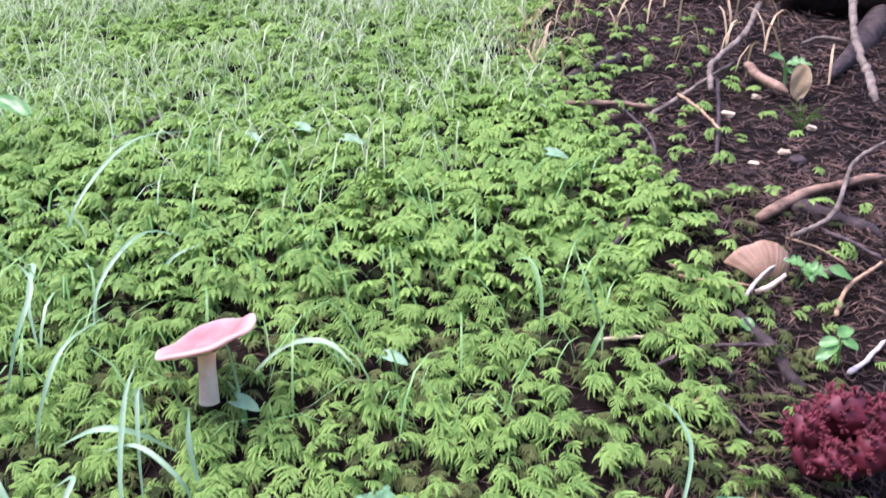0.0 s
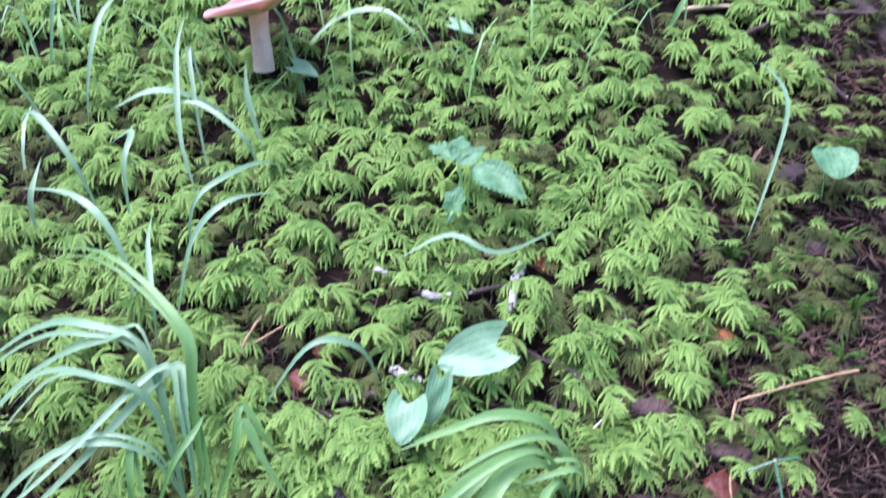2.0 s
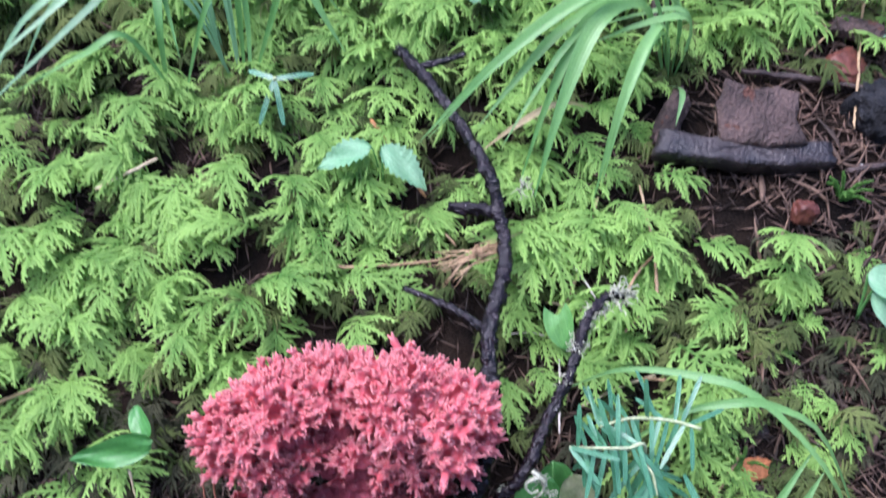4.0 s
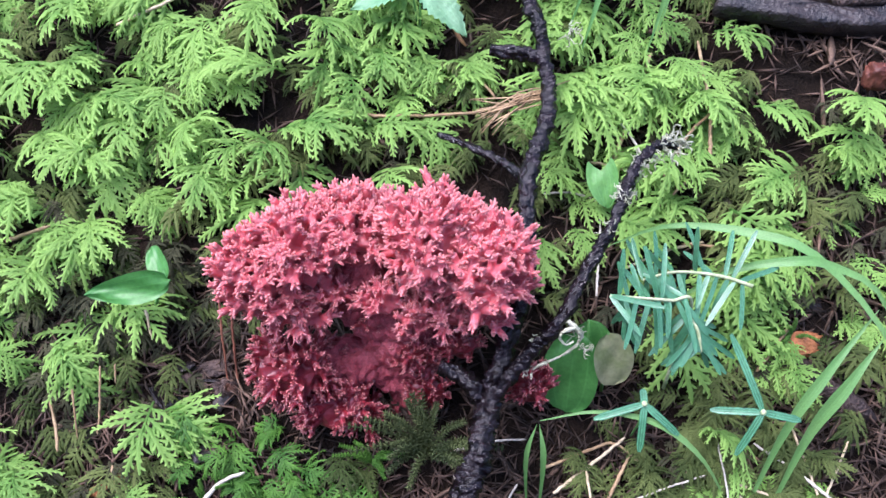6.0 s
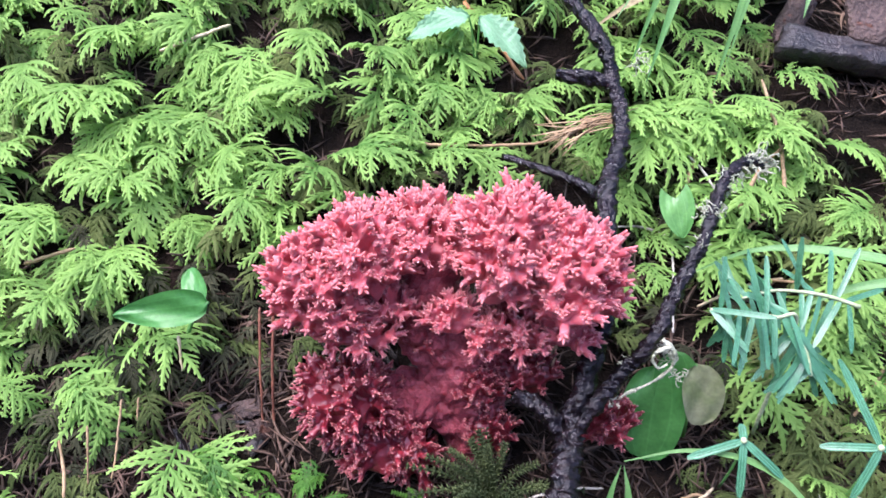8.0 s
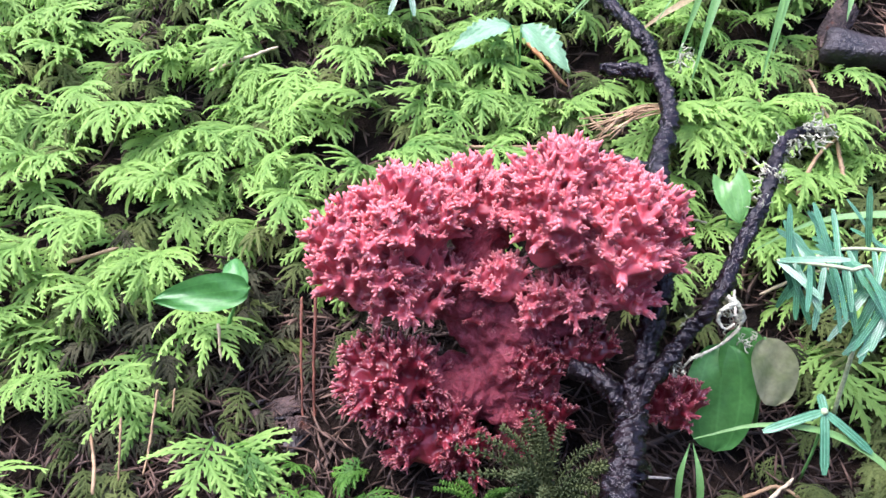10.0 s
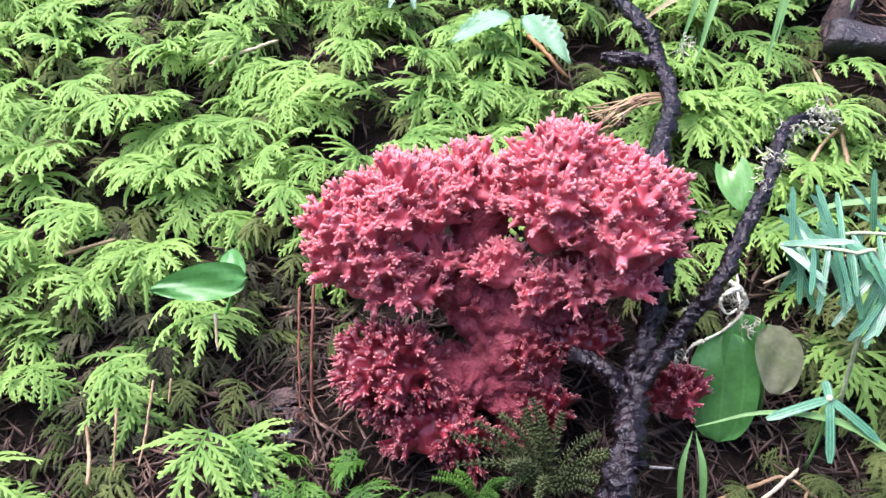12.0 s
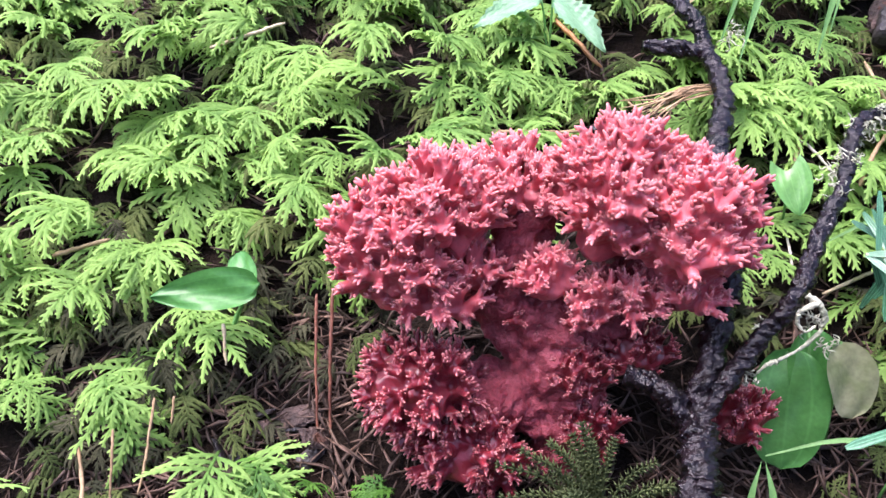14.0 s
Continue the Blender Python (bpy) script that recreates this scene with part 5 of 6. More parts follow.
# ---- leaves ----
def leaf_mesh(length, width, kind, cup=0.15, droop=0.2, teeth=0):
    """A leaf along +x with its face up: heart, egg, oval, pointed, toothed or lobed."""
    nu, nv = 40 if teeth else 22, 13
    v, lf = [], []
    for i in range(nu):
        u = i / (nu - 1)
        if kind == "heart":
            prof = ((1 - u) ** 0.75 * (u + 0.10) ** 0.42) / 0.60
        elif kind == "egg":
            prof = ((1 - u) ** 0.8 * u ** 0.45) / 0.56
        elif kind == "oval":
            prof = math.sqrt(max(0.0, 1 - (2 * u - 1) ** 2)) ** 0.9
        else:
            prof = math.sin(math.pi * min(1, u ** 0.75)) ** 0.9
        if teeth:
            prof *= 1 + (0.34 if kind in ("lobed", "toothed") else 0.20) * (((u * teeth) % 1.0) - 0.5)
            if kind == "lobed":
                prof *= 0.55 + 0.45 * abs(math.cos(u * 3.2 * math.pi))
        for k in range(nv):
            q = 2 * k / (nv - 1) - 1
            y = q * 0.5 * width * prof
            x = length * u
            if kind == "heart":
                x -= 0.30 * length * abs(q) ** 1.3 * (1 - u) ** 2.5
            z = cup * width * q * q * prof - droop * length * u * u + 0.02 * length * math.sin(9 * u + 4 * q)
            v.append((x, y, z))
            lf.append((u, q, 0))
    f = [(i * nv + k, i * nv + k + 1, (i + 1) * nv + k + 1, (i + 1) * nv + k) for i in range(nu - 1) for k in range(nv - 1)]
    return np.array(v), np.array(f), np.array(lf)


def facing(at, tip, normal):
    """The pose of a leaf at a place, that points to tip with its face along normal."""
    x = (Vector(tip) - Vector(at)).normalized()
    y = Vector(normal).cross(x).normalized()
    z = x.cross(y)
    return Matrix.Translation(at) @ Matrix((x, y, z)).transposed().to_4x4()


def plant(name, root, label, leaves, mat, category="plant", stem=0.0008, stem_mat="leaf", group=""):
    """A small plant: a stalk from the root to each leaf. leaves: (base, tip, normal, width, kind, teeth)."""
    ob = thing(name, root, label, category, group)
    o = Vector(root)
    for base, tip, normal, width, kind, teeth in leaves:
        ln = (Vector(tip) - Vector(base)).length
        v, f, lf = leaf_mesh(ln, width, kind, teeth=teeth)
        lo = part("leaf", mesh_from("leaf", v, f, mat, leaf=lf), ob)
        lo.matrix_basis = Matrix.Translation(-o) @ facing(base, tip, normal)
        b = Vector(base) - o
        if stem and b.length > 0.004:
            v, f = tube(smooth_path([(0, 0, 0), tuple(b * 0.55 + Vector((0, 0, 0.15 * b.length))), tuple(b)], 7), np.linspace(stem, 0.7 * stem, 7), 6)
            part("stalk", mesh_from("stalk", v, f, stem_mat), ob)
    return ob


UP = (0.0, -0.5, 0.86)
plant("may_lily", (-0.030, 0.478, 0.140), "broad heart-shaped bright green leaves on short stalks", [
    ((-0.024, 0.479, 0.196), (-0.064, 0.469, 0.188), (0.0, -0.70, 0.71), 0.040, "heart", 0),
    ((-0.062, 0.466, 0.178), (-0.068, 0.448, 0.150), (0.25, -0.8, 0.5), 0.020, "heart", 0)], "leaf_dull")
plant("may_lily", (-0.080, 0.455, 0.130), "single heart-shaped green leaf with a bitten hole", [
    ((-0.083, 0.452, 0.168), (-0.087, 0.430, 0.153), (0.0, -0.45, 0.89), 0.032, "heart", 0)], "leaf_dull")
plant("wood_sorrel", (0.250, 0.65, 0.225), "round pale green leaf on a thin stalk above the litter", [
    ((0.252, 0.664, 0.267), (0.252, 0.630, 0.259), UP, 0.036, "oval", 0)], "leaf_rough")
plant("heart_leaf_seedling", (-0.038, 0.275, 0.045), "small heart-shaped green leaf against the lichen twig", [
    ((-0.040, 0.275, 0.066), (-0.036, 0.263, 0.055), (-0.2, -0.7, 0.7), 0.016, "heart", 0)], "leaf", stem=0.0005)
plant("leafy_seedling", (-0.236, 0.215, 0.010), "small glossy folded green leaf in the moss", [
    ((-0.222, 0.214, 0.036), (-0.254, 0.198, 0.037), (0.15, -0.85, 0.5), 0.018, "egg", 0),
    ((-0.226, 0.218, 0.032), (-0.237, 0.229, 0.040), (-0.2, -0.6, 0.75), 0.010, "oval", 0)], "leaf_dark")
plant("broad_leaf_seedling", (-0.040, 0.205, 0.0), "broad dark green leaf under the wet branch", [
    ((-0.046, 0.212, 0.030), (-0.048, 0.190, -0.002), (-0.2, -0.75, 0.65), 0.024, "oval", 0),
    ((-0.042, 0.214, 0.036), (-0.036, 0.204, 0.012), (0.0, -0.75, 0.65), 0.018, "oval", 0)], "leaf_dark")
plant("fading_leaf_seedling", (-0.032, 0.205, 0.0), "translucent fading yellow-brown leaf beside a fir seedling", [
    ((-0.034, 0.208, 0.036), (-0.028, 0.194, 0.018), (0.2, -0.7, 0.7), 0.017, "oval", 0)], "leaf_fade")
plant("nettle_seedling", (-0.130, 0.345, 0.080), "seedling with a pair of toothed pointed leaves", [
    ((-0.135, 0.345, 0.111), (-0.164, 0.338, 0.104), (-0.1, -0.45, 0.88), 0.015, "toothed", 9),
    ((-0.130, 0.345, 0.111), (-0.105, 0.331, 0.098), (0.15, -0.45, 0.88), 0.016, "toothed", 9)], "leaf_dull", stem=0.0006)
plant("bramble_seedling", (-0.045, 0.628, 0.205), "bramble seedling with wrinkled toothed leaves", [
    ((-0.052, 0.640, 0.268), (-0.076, 0.652, 0.278), (0, -0.45, 0.88), 0.020, "lobed", 9),
    ((-0.052, 0.638, 0.266), (-0.048, 0.660, 0.284), (0.1, -0.4, 0.9), 0.020, "lobed", 9),
    ((-0.050, 0.636, 0.264), (-0.030, 0.648, 0.278), (0.1, -0.4, 0.9), 0.020, "lobed", 9),
    ((-0.040, 0.628, 0.266), (0.002, 0.600, 0.256), (0.1, -0.5, 0.85), 0.032, "toothed", 13),
    ((-0.050, 0.622, 0.252), (-0.060, 0.604, 0.228), (-0.1, -0.6, 0.8), 0.020, "lobed", 9)], "leaf_rough", stem=0.001)
plant("elder_seedling", (0.445, 1.005, 0.36), "bright toothed leaflets in front of the brown cap", [
    ((0.452, 1.000, 0.395), (0.428, 1.002, 0.404), UP, 0.022, "lobed", 7),
    ((0.452, 1.000, 0.395), (0.478, 0.985, 0.386), UP, 0.024, "lobed", 7),
    ((0.452, 1.000, 0.395), (0.455, 0.978, 0.382), UP, 0.022, "lobed", 7),
    ((0.478, 0.992, 0.392), (0.508, 0.985, 0.384), UP, 0.020, "pointed", 7)], "leaf")
plant("clover_seedling", (0.435, 0.86, 0.315), "small seedling with pale oval leaves in litter", [
    ((0.432, 0.858, 0.345), (0.412, 0.858, 0.342), UP, 0.014, "oval", 0), ((0.434, 0.860, 0.348), (0.452, 0.872, 0.358), UP, 0.015, "oval", 0),
    ((0.432, 0.858, 0.342), (0.405, 0.845, 0.330), UP, 0.014, "oval", 0), ((0.436, 0.858, 0.345), (0.452, 0.850, 0.340), UP, 0.014, "oval", 0)], "leaf")
plant("small_seedling", (0.355, 0.93, 0.325), "tiny pale green round leaf in the litter", [((0.352, 0.935, 0.345), (0.362, 0.92, 0.338), UP, 0.018, "oval", 0)], "leaf")
plant("leafy_shoot", (0.66, 1.62, 0.58), "green leaf shoot below the tree roots", [
    ((0.655, 1.62, 0.645), (0.625, 1.61, 0.660), UP, 0.03, "pointed", 7), ((0.66, 1.62, 0.64), (0.70, 1.60, 0.645), UP, 0.035, "lobed", 7), ((0.662, 1.62, 0.63), (0.69, 1.59, 0.615), UP, 0.035, "lobed", 7)], "leaf", stem=0.002)
plant("round_leaf_seedling", (0.107, 0.292, 0.055), "pair of round green leaves at the litter", [
    ((0.104, 0.294, 0.083), (0.122, 0.285, 0.080), UP, 0.017, "oval", 0), ((0.106, 0.288, 0.078), (0.122, 0.274, 0.066), UP, 0.016, "oval", 0)], "leaf_dull")
for x, y, z, s in ((-0.301, 1.317, 0.528, 0.026), (-0.141, 1.305, 0.525, 0.03), (0.176, 1.274, 0.506, 0.03), (-0.20, 0.785, 0.305, 0.024), (-0.051, 0.854, 0.328, 0.022), (-0.225, 1.35, 0.54, 0.03)):
    plant("moss_seedling", (x, y, z - 0.03), "small pale green leaf above the moss", [((x - 0.4 * s, y + 0.004, z), (x + 0.6 * s, y - 0.006, z - 0.004), UP, 0.8 * s, "heart", 0)], "leaf_dull", group="seedlings in the moss")
plant("hazel_seedling", (-0.66, 1.27, 0.47), "bright yellow-green leaf over the moss", [((-0.69, 1.275, 0.585), (-0.625, 1.265, 0.575), UP, 0.035, "oval", 0)], "leaf")


# ---- fir seedling and bedstraws ----
def needle_mesh(length, width):
    n = 7
    v, lf = [], []
    for i in range(n):
        s = i / (n - 1)
        w = 0.5 * width * (0.55 if i == 0 else 1.0 if i < n - 1 else 0.45)
        for q in (-1, -0.5, 0, 0.5, 1):
            v.append((s * length, q * w, -0.12 * length * s * s - 0.12 * w * (1 - abs(q))))
            lf.append((s, q, 0))
    f = [(i * 5 + k, i * 5 + k + 1, i * 5 + k + 6, i * 5 + k + 5) for i in range(n - 1) for k in range(4)]
    return np.array(v), np.array(f), np.array(lf)


rng = random.Random(17)
FIR_AT = (-0.006, 0.205, 0.0)
fir = thing("fir_seedling", FIR_AT, "young fir shoot with flat blue-green white-striped needles", "fir seedling")
fir_needles = [mesh_from("needle", *needle_mesh(s, 0.0020)[:2], "fir", leaf=needle_mesh(s, 0.0020)[2]) for s in (0.014, 0.018, 0.021)]
SHOOTS = (([(-0.039, 0.196, 0.072), (-0.027, 0.197, 0.071), (-0.016, 0.199, 0.069), (-0.007, 0.203, 0.063), (-0.006, 0.206, 0.005)], 28, 0.70, 0.7),
          ([(-0.025, 0.212, 0.065), (-0.013, 0.214, 0.069), (0.003, 0.214, 0.069), (0.016, 0.212, 0.067)], 24, 1.0, 0.8),
          ([(-0.010, 0.200, 0.063), (-0.005, 0.194, 0.060), (-0.003, 0.188, 0.054)], 20, 1.0, 2.4))
for pts, count, used, hang in SHOOTS:
    path = smooth_path(pts, 30) - np.array(FIR_AT)
    v, f = tube(path, np.linspace(0.0005, 0.0008, 30), 7)
    part("shoot", mesh_from("shoot", v, f, "fir_stem"), fir, "pale knobbly stem")
    for k in range(count):
        i = int(k / count * used * 28)
        t = unit(path[i + 1] - path[i])
        sd = unit(np.cross(t, (0.1, -0.6, 0.8))) * (1 if k % 2 else -1)
        d = unit(sd + 0.25 * t * rng.uniform(-1, 1) + hang * np.array((0, -0.25, -0.45)) + np.array([rng.gauss(0, 0.34) for _ in range(3)]))
        nd = part("needle", rng.choice(fir_needles), fir)
        nd.matrix_basis = facing(tuple(path[i]), tuple(path[i] + d), (0.5 * rng.uniform(-1, 1), -0.6, 0.8 + 0.4 * rng.uniform(-1, 1)))


def whorl(root, hub, tips, label, wide=0.0029):
    ob = thing("bedstraw", root, label, "plant", "bedstraw whorls")
    o = np.array(root)
    v, f = tube(smooth_path([(0, 0, 0), tuple((np.array(hub) - o) * 0.5 + np.array((0.001, 0, 0))), tuple(np.array(hub) - o)], 7), np.full(7, 0.0005), 6)
    part("stalk", mesh_from("stalk", v, f, "leaf"), ob)
    v, f, t = lump_mesh(np.array(hub) - o, (0.0012, 0.0012, 0.0012), 0.1, 1.0, 2)
    part("bud", mesh_from("bud", v, f, "fir_stem"), ob)
    for tip in tips:
        ln = (Vector(tip) - Vector(hub)).length
        v, f, lf = needle_mesh(ln, wide)
        lo = part("leaf", mesh_from("leaf", v, f, "fir", leaf=lf), ob)
        lo.matrix_basis = Matrix.Translation(-Vector(root)) @ facing(hub, tip, (0, -0.6, 0.8))


whorl((-0.018, 0.19, -0.01), (-0.019, 0.182, 0.026), [(-0.038, 0.175, 0.022), (-0.019, 0.168, 0.012), (-0.004, 0.174, 0.018), (-0.020, 0.186, 0.030)], "bedstraw whorl of four narrow leaves in the litter")
whorl((0.023, 0.185, -0.01), (0.024, 0.178, 0.034), [(0.005, 0.178, 0.032), (0.016, 0.166, 0.020), (0.040, 0.178, 0.031), (0.010, 0.196, 0.056)], "bedstraw whorl of four narrow leaves in the litter")
whorl((0.150, 0.425, 0.12), (0.150, 0.420, 0.150), [(0.132, 0.417, 0.144), (0.154, 0.402, 0.130), (0.168, 0.424, 0.150)], "thin three-armed green seedling over the bark", 0.0014)
whorl((-0.19, 0.385, 0.09), (-0.19, 0.380, 0.128), [(-0.170, 0.385, 0.130), (-0.197, 0.362, 0.112), (-0.184, 0.362, 0.112), (-0.206, 0.386, 0.130)], "thin bluish star-shaped seedling in the moss", 0.003)


# ---- club moss and small tufts ----
def club_moss(at, reach, count, label, mat):
    r = random.Random(int(abs(at[0] * 9000 + at[1] * 700)))
    ob = thing("club_moss", at, label, "moss", "moss tufts in the litter" if count < 10 else "")
    for _ in range(count):
        az = r.uniform(0, 6.28)
        end = np.array((math.cos(az) * reach * r.uniform(0.4, 1), math.sin(az) * reach * r.uniform(0.3, 0.8) - 0.3 * reach, reach * r.uniform(0.5, 1.1)))
        path = smooth_path([(0, 0, 0), tuple(end * 0.5 + np.array((0, 0, 0.2 * reach))), tuple(end)], 14)
        pieces = [tube(path, np.linspace(0.0006, 0.0003, 14), 4)]
        for i in range(2, 14):
            t = unit(path[i] - path[i - 1])
            for k in range(6):
                w = k * 1.05 + i * 0.5
                s1 = unit(np.cross(t, (0.2, 0.4, 0.9)))
                d = unit(0.55 * t + math.cos(w) * s1 + math.sin(w) * np.cross(t, s1))
                ln = reach * 0.13 * (1 - 0.5 * i / 14)
                b = path[i]
                pieces.append((np.array([b - 0.0006 * t, b + 0.0006 * t, b + d * 0.5 * ln + np.cross(d, t) * 0.0006, b + d * ln]), np.array([(0, 1, 2), (1, 3, 2), (0, 2, 3), (0, 3, 1)])))
        v, f, t2 = weld(pieces)
        tagged(part("shoot", mesh_from("shoot", v, f, mat), ob), kind="stuff")


club_moss((-0.105, 0.176, -0.02), 0.032, 24, "dark olive club moss shoots below the coral fungus", "moss_club")
club_moss((-0.128, 0.170, -0.022), 0.018, 10, "bright green moss tuft below the coral fungus", "moss_dark")
for x, y in ((-0.185, 0.158), (-0.172, 0.150), (-0.20, 0.150), (-0.158, 0.156)):
    club_moss((x, y, soil_height(x, y)), 0.016, 9, "dark green moss tuft in the hollow below the fungus", "moss_dark")
for x, y, s in ((0.012, 0.165, 0.016), (0.05, 0.235, 0.014), (0.11, 0.355, 0.016), (-0.03, 0.155, 0.018), (0.075, 0.30, 0.014), (0.17, 0.45, 0.02), (0.2, 0.5, 0.02), (0.22, 0.55, 0.02), (0.19, 0.58, 0.02), (0.25, 0.56, 0.02),
                (0.30, 0.73, 0.022), (0.33, 0.70, 0.02), (0.62, 1.44, 0.05), (0.14, 0.5, 0.018), (0.12, 0.46, 0.018), (0.24, 0.46, 0.018), (0.16, 0.54, 0.018), (0.1, 0.48, 0.016), (0.18, 0.49, 0.016), (0.15, 0.47, 0.014), (0.21, 0.60, 0.018), (0.17, 0.61, 0.018), (0.23, 0.52, 0.018), (0.13, 0.57, 0.018), (0.26, 0.62, 0.02), (0.19, 0.535, 0.016)):
    club_moss((x, y, soil_height(x, y)), s, 9, "small bright green moss tuft in the litter", "moss")


# ---- bark, stones, chips ----
def slab(at, size, rough, seed, turn, mat, name, label, category, group=""):
    """A worn flat piece: a flattened lump with a broken outline."""
    v, f, t = lump_mesh((0, 0, 0), (1, 1, 1), rough, seed, 4)
    v = np.sign(v) * np.abs(v) ** 0.72
    v = v * np.array([1 + 0.16 * noise.noise((p[0] * 7 + seed, p[1] * 7, p[2] * 3)) + 0.10 * noise.noise((p[0] * 17, p[1] * 17 + seed, 0.0)) for p in v])[:, None]
    v = v * np.array(size)
    ob = new(name, mesh_from(name, v, f, mat))
    ob.matrix_basis = Matrix.Translation(at) @ Euler([radians(a) for a in turn]).to_matrix().to_4x4()
    return tagged(ob, label, category, group)


def plate(at, outline, thick, seed, turn, mat, label):
    """A broken flat piece of bark: an angular outline, warped and worn, with a rounded rim."""
    c = np.mean(np.array(outline), axis=0)
    rim = []
    for p, q in zip(outline, outline[1:] + outline[:1]):
        for k in range(7):
            u = k / 7
            rim.append((p[0] + u * (q[0] - p[0]), p[1] + u * (q[1] - p[1])))
    rim = np.array(rim)
    n, v, f = len(rim), [], []
    rings = [(0.0, 1), (0.35, 1), (0.65, 1), (0.88, 1), (0.97, 0.8), (1.0, 0.2), (0.98, -0.6), (0.9, -1), (0.0, -1)]
    for k, h in rings:
        for p in rim:
            q = c + (p - c) * k
            z = 0.5 * thick * h + 0.22 * thick * noise.noise((q[0] * 170 + seed, q[1] * 60, h)) + 0.35 * thick * noise.noise((q[0] * 45, q[1] * 45 + seed, 1.0))
            rough = 1 + 0.07 * noise.noise((p[0] * 400, p[1] * 400 + seed, 2.0))
            v.append((c[0] + (q[0] - c[0]) * rough, c[1] + (q[1] - c[1]) * rough, z))
    for i in range(len(rings) - 1):
        for k in range(n):
            f.append((i * n + k, i * n + (k + 1) % n, (i + 1) * n + (k + 1) % n, (i + 1) * n + k))
    ob = new("bark_piece", mesh_from("bark_piece", v, f, mat))
    ob.matrix_basis = Matrix.Translation(at) @ Euler([radians(a) for a in turn]).to_matrix().to_4x4()
    return tagged(ob, label, "bark")


plate((0.067, 0.384, 0.112), [(-0.021, -0.016), (-0.024, 0.004), (-0.018, 0.019), (-0.004, 0.014), (0.010, 0.018), (0.022, 0.014), (0.020, -0.002), (0.026, -0.014), (0.004, -0.018)], 0.006, 3.0, (36, 4, 2), "bark_brown", "brown weathered angular bark plate lying on litter")
plate((0.060, 0.371, 0.097), [(-0.050, -0.005), (-0.046, 0.008), (-0.020, 0.006), (0.000, 0.011), (0.022, 0.006), (0.046, 0.007), (0.050, -0.004), (0.020, -0.010), (-0.020, -0.009)], 0.012, 8.0, (24, 4, 3), "bark_black", "black rotten wood edge under the bark plate")
slab((0.022, 0.386, 0.108), (0.006, 0.017, 0.002), 0.4, 5.0, (40, 10, -20), "bark_brown", "bark_piece", "grey-brown upright bark flake in grass", "bark")
slab((0.140, 0.400, 0.108), (0.020, 0.016, 0.014), 0.4, 12.0, (30, 0, 15), "stone", "stone", "wet black stone in the litter", "stone")
slab((0.122, 0.425, 0.120), (0.012, 0.010, 0.005), 0.4, 15.0, (30, 8, 30), "dead_leaf", "bark_piece", "reddish bark flake above the stone", "bark")
slab((0.130, 0.446, 0.133), (0.014, 0.007, 0.004), 0.4, 19.0, (30, 8, -10), "bark_brown", "bark_piece", "dark brown bark flake in litter", "bark")
slab((0.086, 0.338, 0.084), (0.006, 0.005, 0.006), 0.3, 23.0, (0, 0, 0), "dead_leaf", "berry", "small dull red lump on the moss", "berry")
slab((0.085, 0.470, 0.150), (0.018, 0.007, 0.005), 0.4, 29.0, (30, 10, 8), "bark_brown", "bark_piece", "brown bark piece half sunk in moss", "bark")
slab((0.045, 0.255, 0.020), (0.020, 0.012, 0.005), 0.45, 31.0, (35, 4, -8), "bark_black", "bark_piece", "dark bark slab in the litter", "bark")
slab((0.055, 0.232, 0.012), (0.010, 0.005, 0.003), 0.4, 37.0, (35, 4, 18), "wood_orange", "wood_chip", "orange-brown wood chip in the litter", "wood chip")
for x, y, s, m in ((-0.165, 0.50, 0.010, "dead_leaf"), (-0.15, 0.525, 0.009, "dead_leaf"), (-0.055, 0.59, 0.011, "dead_leaf"), (0.02, 0.60, 0.011, "wood_orange"), (0.145, 0.535, 0.010, "wood_orange"), (0.28, 0.83, 0.016, "wood_dark"), (0.235, 0.70, 0.016, "wood_dark"),
                   (0.34, 1.22, 0.016, "wood_dark"), (0.56, 1.30, 0.016, "wood_dark"), (0.50, 1.03, 0.014, "bark_brown"), (0.24, 0.62, 0.012, "wood_dark"), (0.30, 0.55, 0.012, "wood_dark"), (-0.14, 0.985, 0.018, "dead_leaf")):
    slab((x, y, soil_height(x, y) + 0.3 * s), (s, 0.7 * s, 0.35 * s), 0.4, 40 + 90 * x + 31 * y, (30, rng.uniform(-15, 15), rng.uniform(-60, 60)), m, "bark_piece", "dark weathered bark flake on the ground" if m != "dead_leaf" else "curled red-brown dead leaf in the moss", "bark" if m != "dead_leaf" else "dead leaf", "bark flakes on the ground" if m != "dead_leaf" else "dead leaves in the moss")
for x, y, s in ((0.491, 1.299, 0.016), (0.553, 1.334, 0.02), (0.643, 1.45, 0.02), (0.60, 1.60, 0.025), (0.68, 1.60, 0.02), (0.52, 1.52, 0.022), (0.115, 1.231, 0.022)):
    slab((x, y, soil_height(x, y) + 0.2 * s), (0.5 * s, 0.3 * s, 0.2 * s), 0.5, 80 + 50 * x, (25, 10, rng.uniform(-60, 60)), "straw_pale", "wood_chip", "whitish wood chip on the dark litter", "wood chip", "wood chips in the litter")
plant("yellow_leaf", (0.674, 1.586, 0.56), "yellowed curled leaf standing in the litter", [((0.672, 1.59, 0.575), (0.68, 1.585, 0.64), (0, -0.9, 0.3), 0.04, "oval", 0)], "grass_dry")

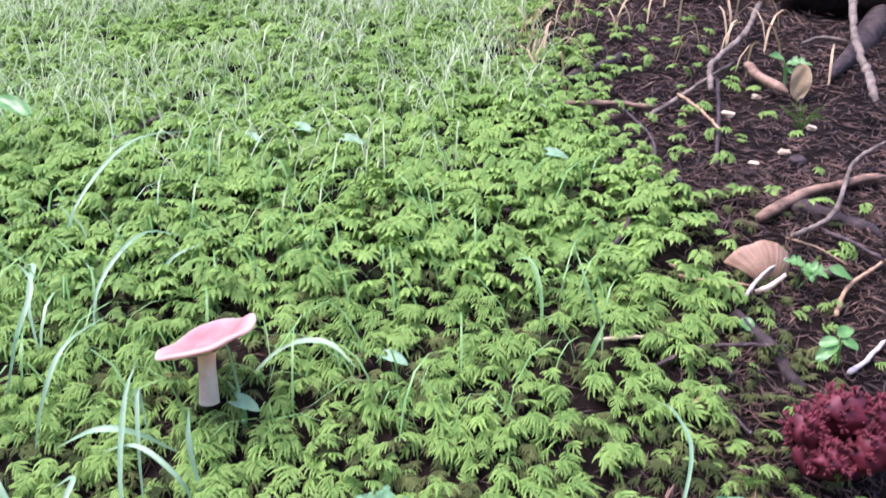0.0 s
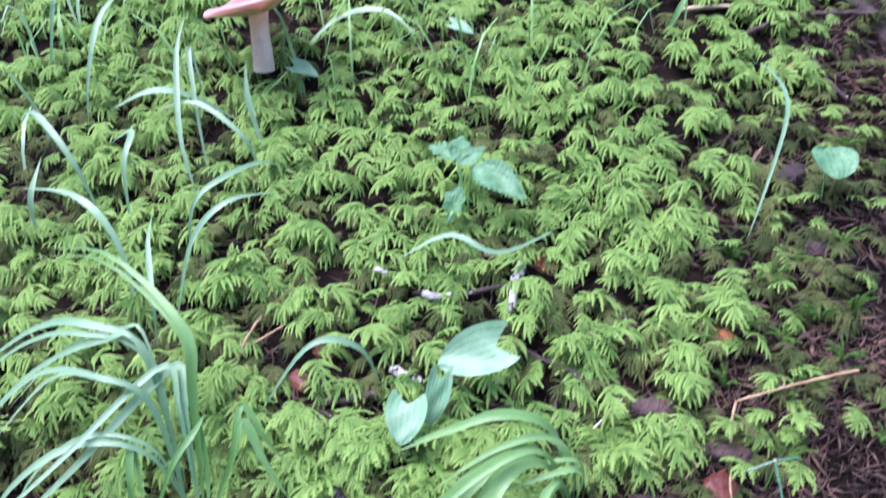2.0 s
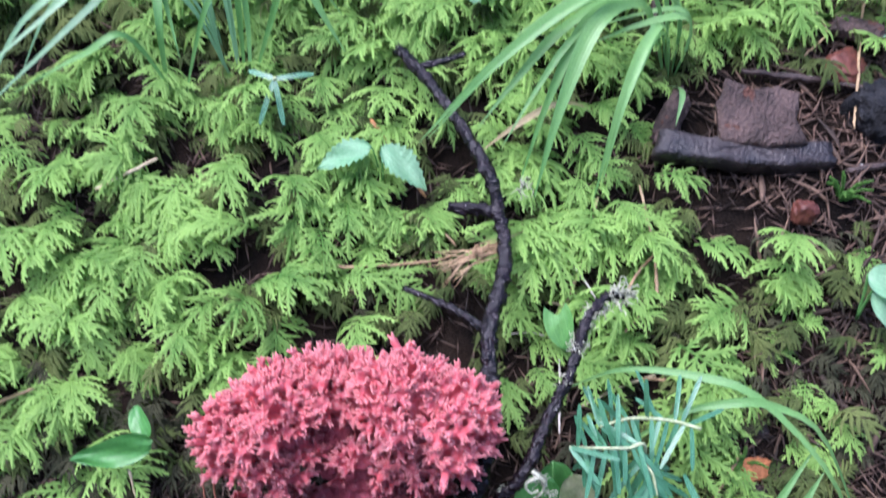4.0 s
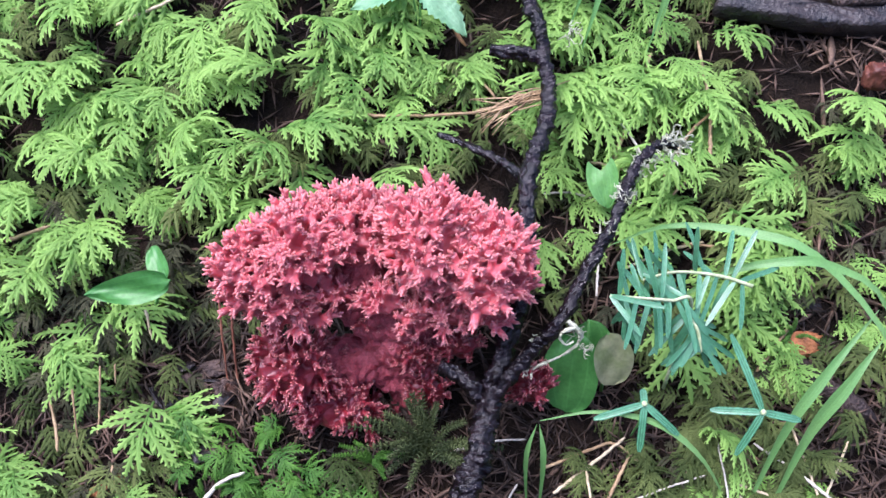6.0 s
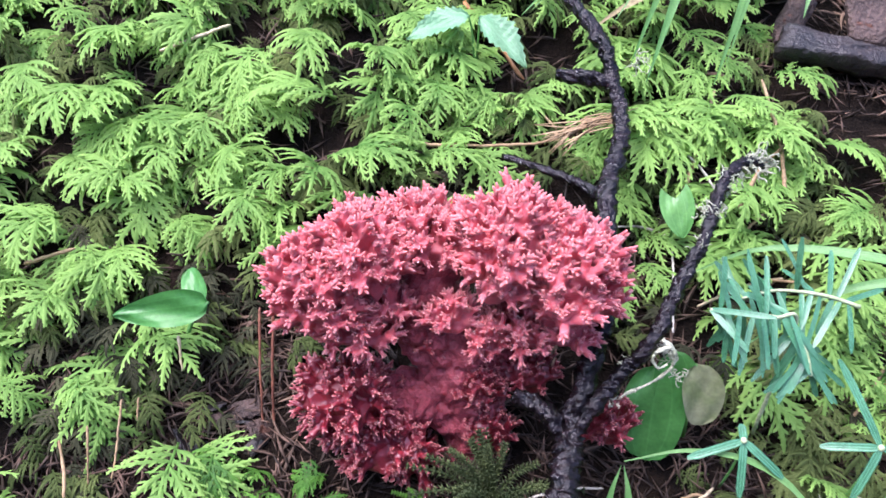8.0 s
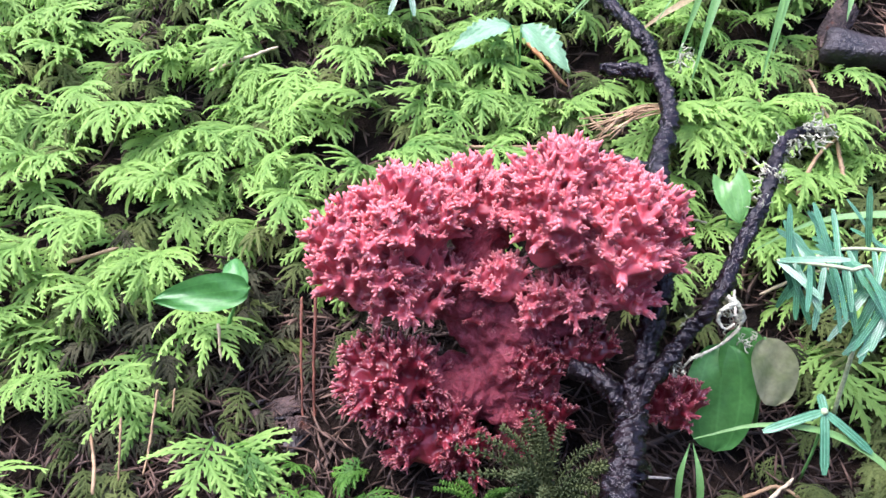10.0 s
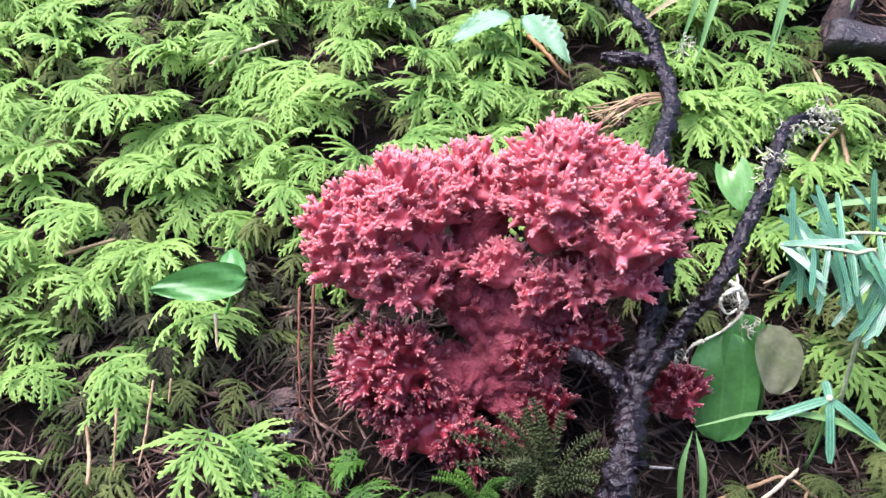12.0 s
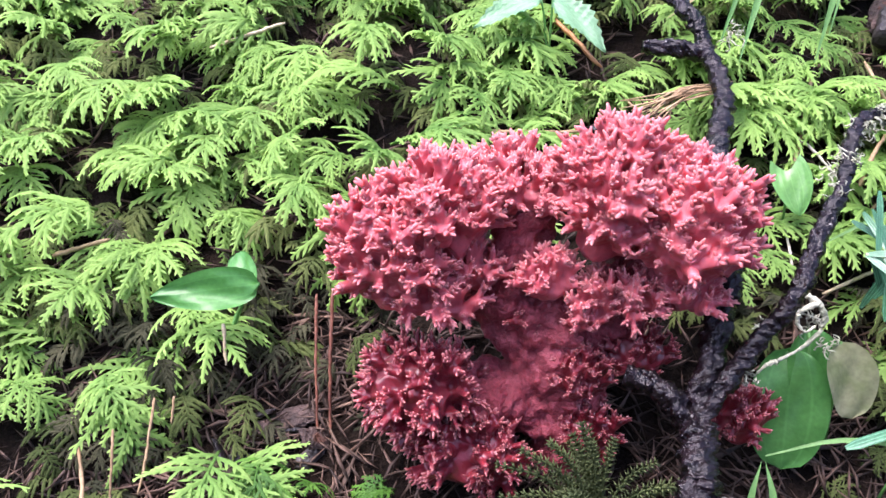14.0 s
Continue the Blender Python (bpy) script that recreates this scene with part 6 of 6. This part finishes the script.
for k in range(16):
    x, y, s = rng.uniform(-0.235, -0.19), rng.uniform(0.165, 0.205), rng.uniform(0.004, 0.009)
    slab((x, y, soil_height(x, y) + 0.3 * s), (s, 0.45 * s, 0.12 * s), 0.4, 7.0 * k, (rng.uniform(10, 60), rng.uniform(-40, 40), rng.uniform(0, 180)), rng.choice(("bark_black", "stone", "bark_brown")), "leaf_scrap", "dark wet scrap of rotting leaf in the litter", "dead leaf", "rotting scraps below the fungus")

rng = random.Random(77)
for k in range(32):
    x, y = (rng.uniform(-0.11, 0.10), rng.uniform(0.12, 0.19)) if k < 26 else (rng.uniform(-0.06, 0.03), rng.uniform(0.25, 0.31))
    a, ln, z = rng.uniform(0, 6.28), rng.uniform(0.010, 0.028), rng.uniform(0.006, 0.018)
    p = np.array((x, y, soil_height(x, y) + z))
    d = np.array((math.cos(a), math.sin(a), 0.5 * math.sin(a)))
    stick([tuple(p - d * ln), tuple(p + np.array((0, 0, 0.003))), tuple(p + d * ln)], rng.uniform(0.00045, 0.0008), rng.choice(("straw_pale", "straw_white", "straw_tan")), "thin pale dry straw lying in the litter")

# ---- spruce at the top of the bank ----
tree = thing("spruce_tree", (1.32, 2.35, 0.78), "dark spruce trunk with spreading roots on the bank", "tree")
rng = random.Random(9)
path = smooth_path([(0, 0, -0.25), (0, 0.0, 0.1), (0.01, 0.02, 0.8), (0.03, 0.06, 2.5), (0.05, 0.1, 6.0)], 60)
rad = np.interp(np.linspace(0, 1, 60), (0, 0.08, 0.2, 1), (0.46, 0.36, 0.29, 0.12))
v, f = tube(path, rad, 36, 0.05, rng)
part("trunk", mesh_from("trunk", v, f, M["wood_dark"]), tree)
for a, ln, r0 in ((-2.9, 0.55, 0.07), (-2.3, 0.65, 0.08), (-1.7, 0.6, 0.07), (2.8, 0.6, 0.07), (-1.1, 0.6, 0.06)):
    d = np.array((math.cos(a), math.sin(a), 0))
    pts = [d * 0.25 + np.array((0, 0, 0.06))]
    for k in (0.5, 1.0):
        q = d * (0.25 + ln * k)
        pts.append(q + np.array((0.05 * k, 0, soil_height(1.32 + q[0], 2.35 + q[1]) - 0.78 + 0.01)))
    v, f = tube(smooth_path(pts, 20), np.linspace(0.6 * r0, 0.008, 20), 12, 0.1, rng)
    part("root", mesh_from("root", v, f, "wood_dark"), tree)
# dark lump added in place of the shade in the hollow under the roots
v, f, t = lump_mesh((-0.22, -0.18, 0.06), (0.24, 0.2, 0.17), 0.35, 4.0)
part("hollow_shade", mesh_from("hollow_shade", v, f, "soil"), tree, "dark earth lump standing in for the shaded hollow under the roots")
for k in range(9):
    a, z = rng.uniform(0, 6.28), rng.uniform(1.6, 5.0)
    d = np.array((math.cos(a), math.sin(a), -0.15))
    v, f = tube(smooth_path([(0.02, 0.05, z), tuple(np.array((0.02, 0.05, z)) + d * 0.6), tuple(np.array((0.02, 0.05, z)) + d * 1.1 + np.array((0, 0, -0.12)))], 16), np.linspace(0.03, 0.006, 16), 8, 0.1, rng)
    part("dead_limb", mesh_from("dead_limb", v, f, "twig_dark"), tree)
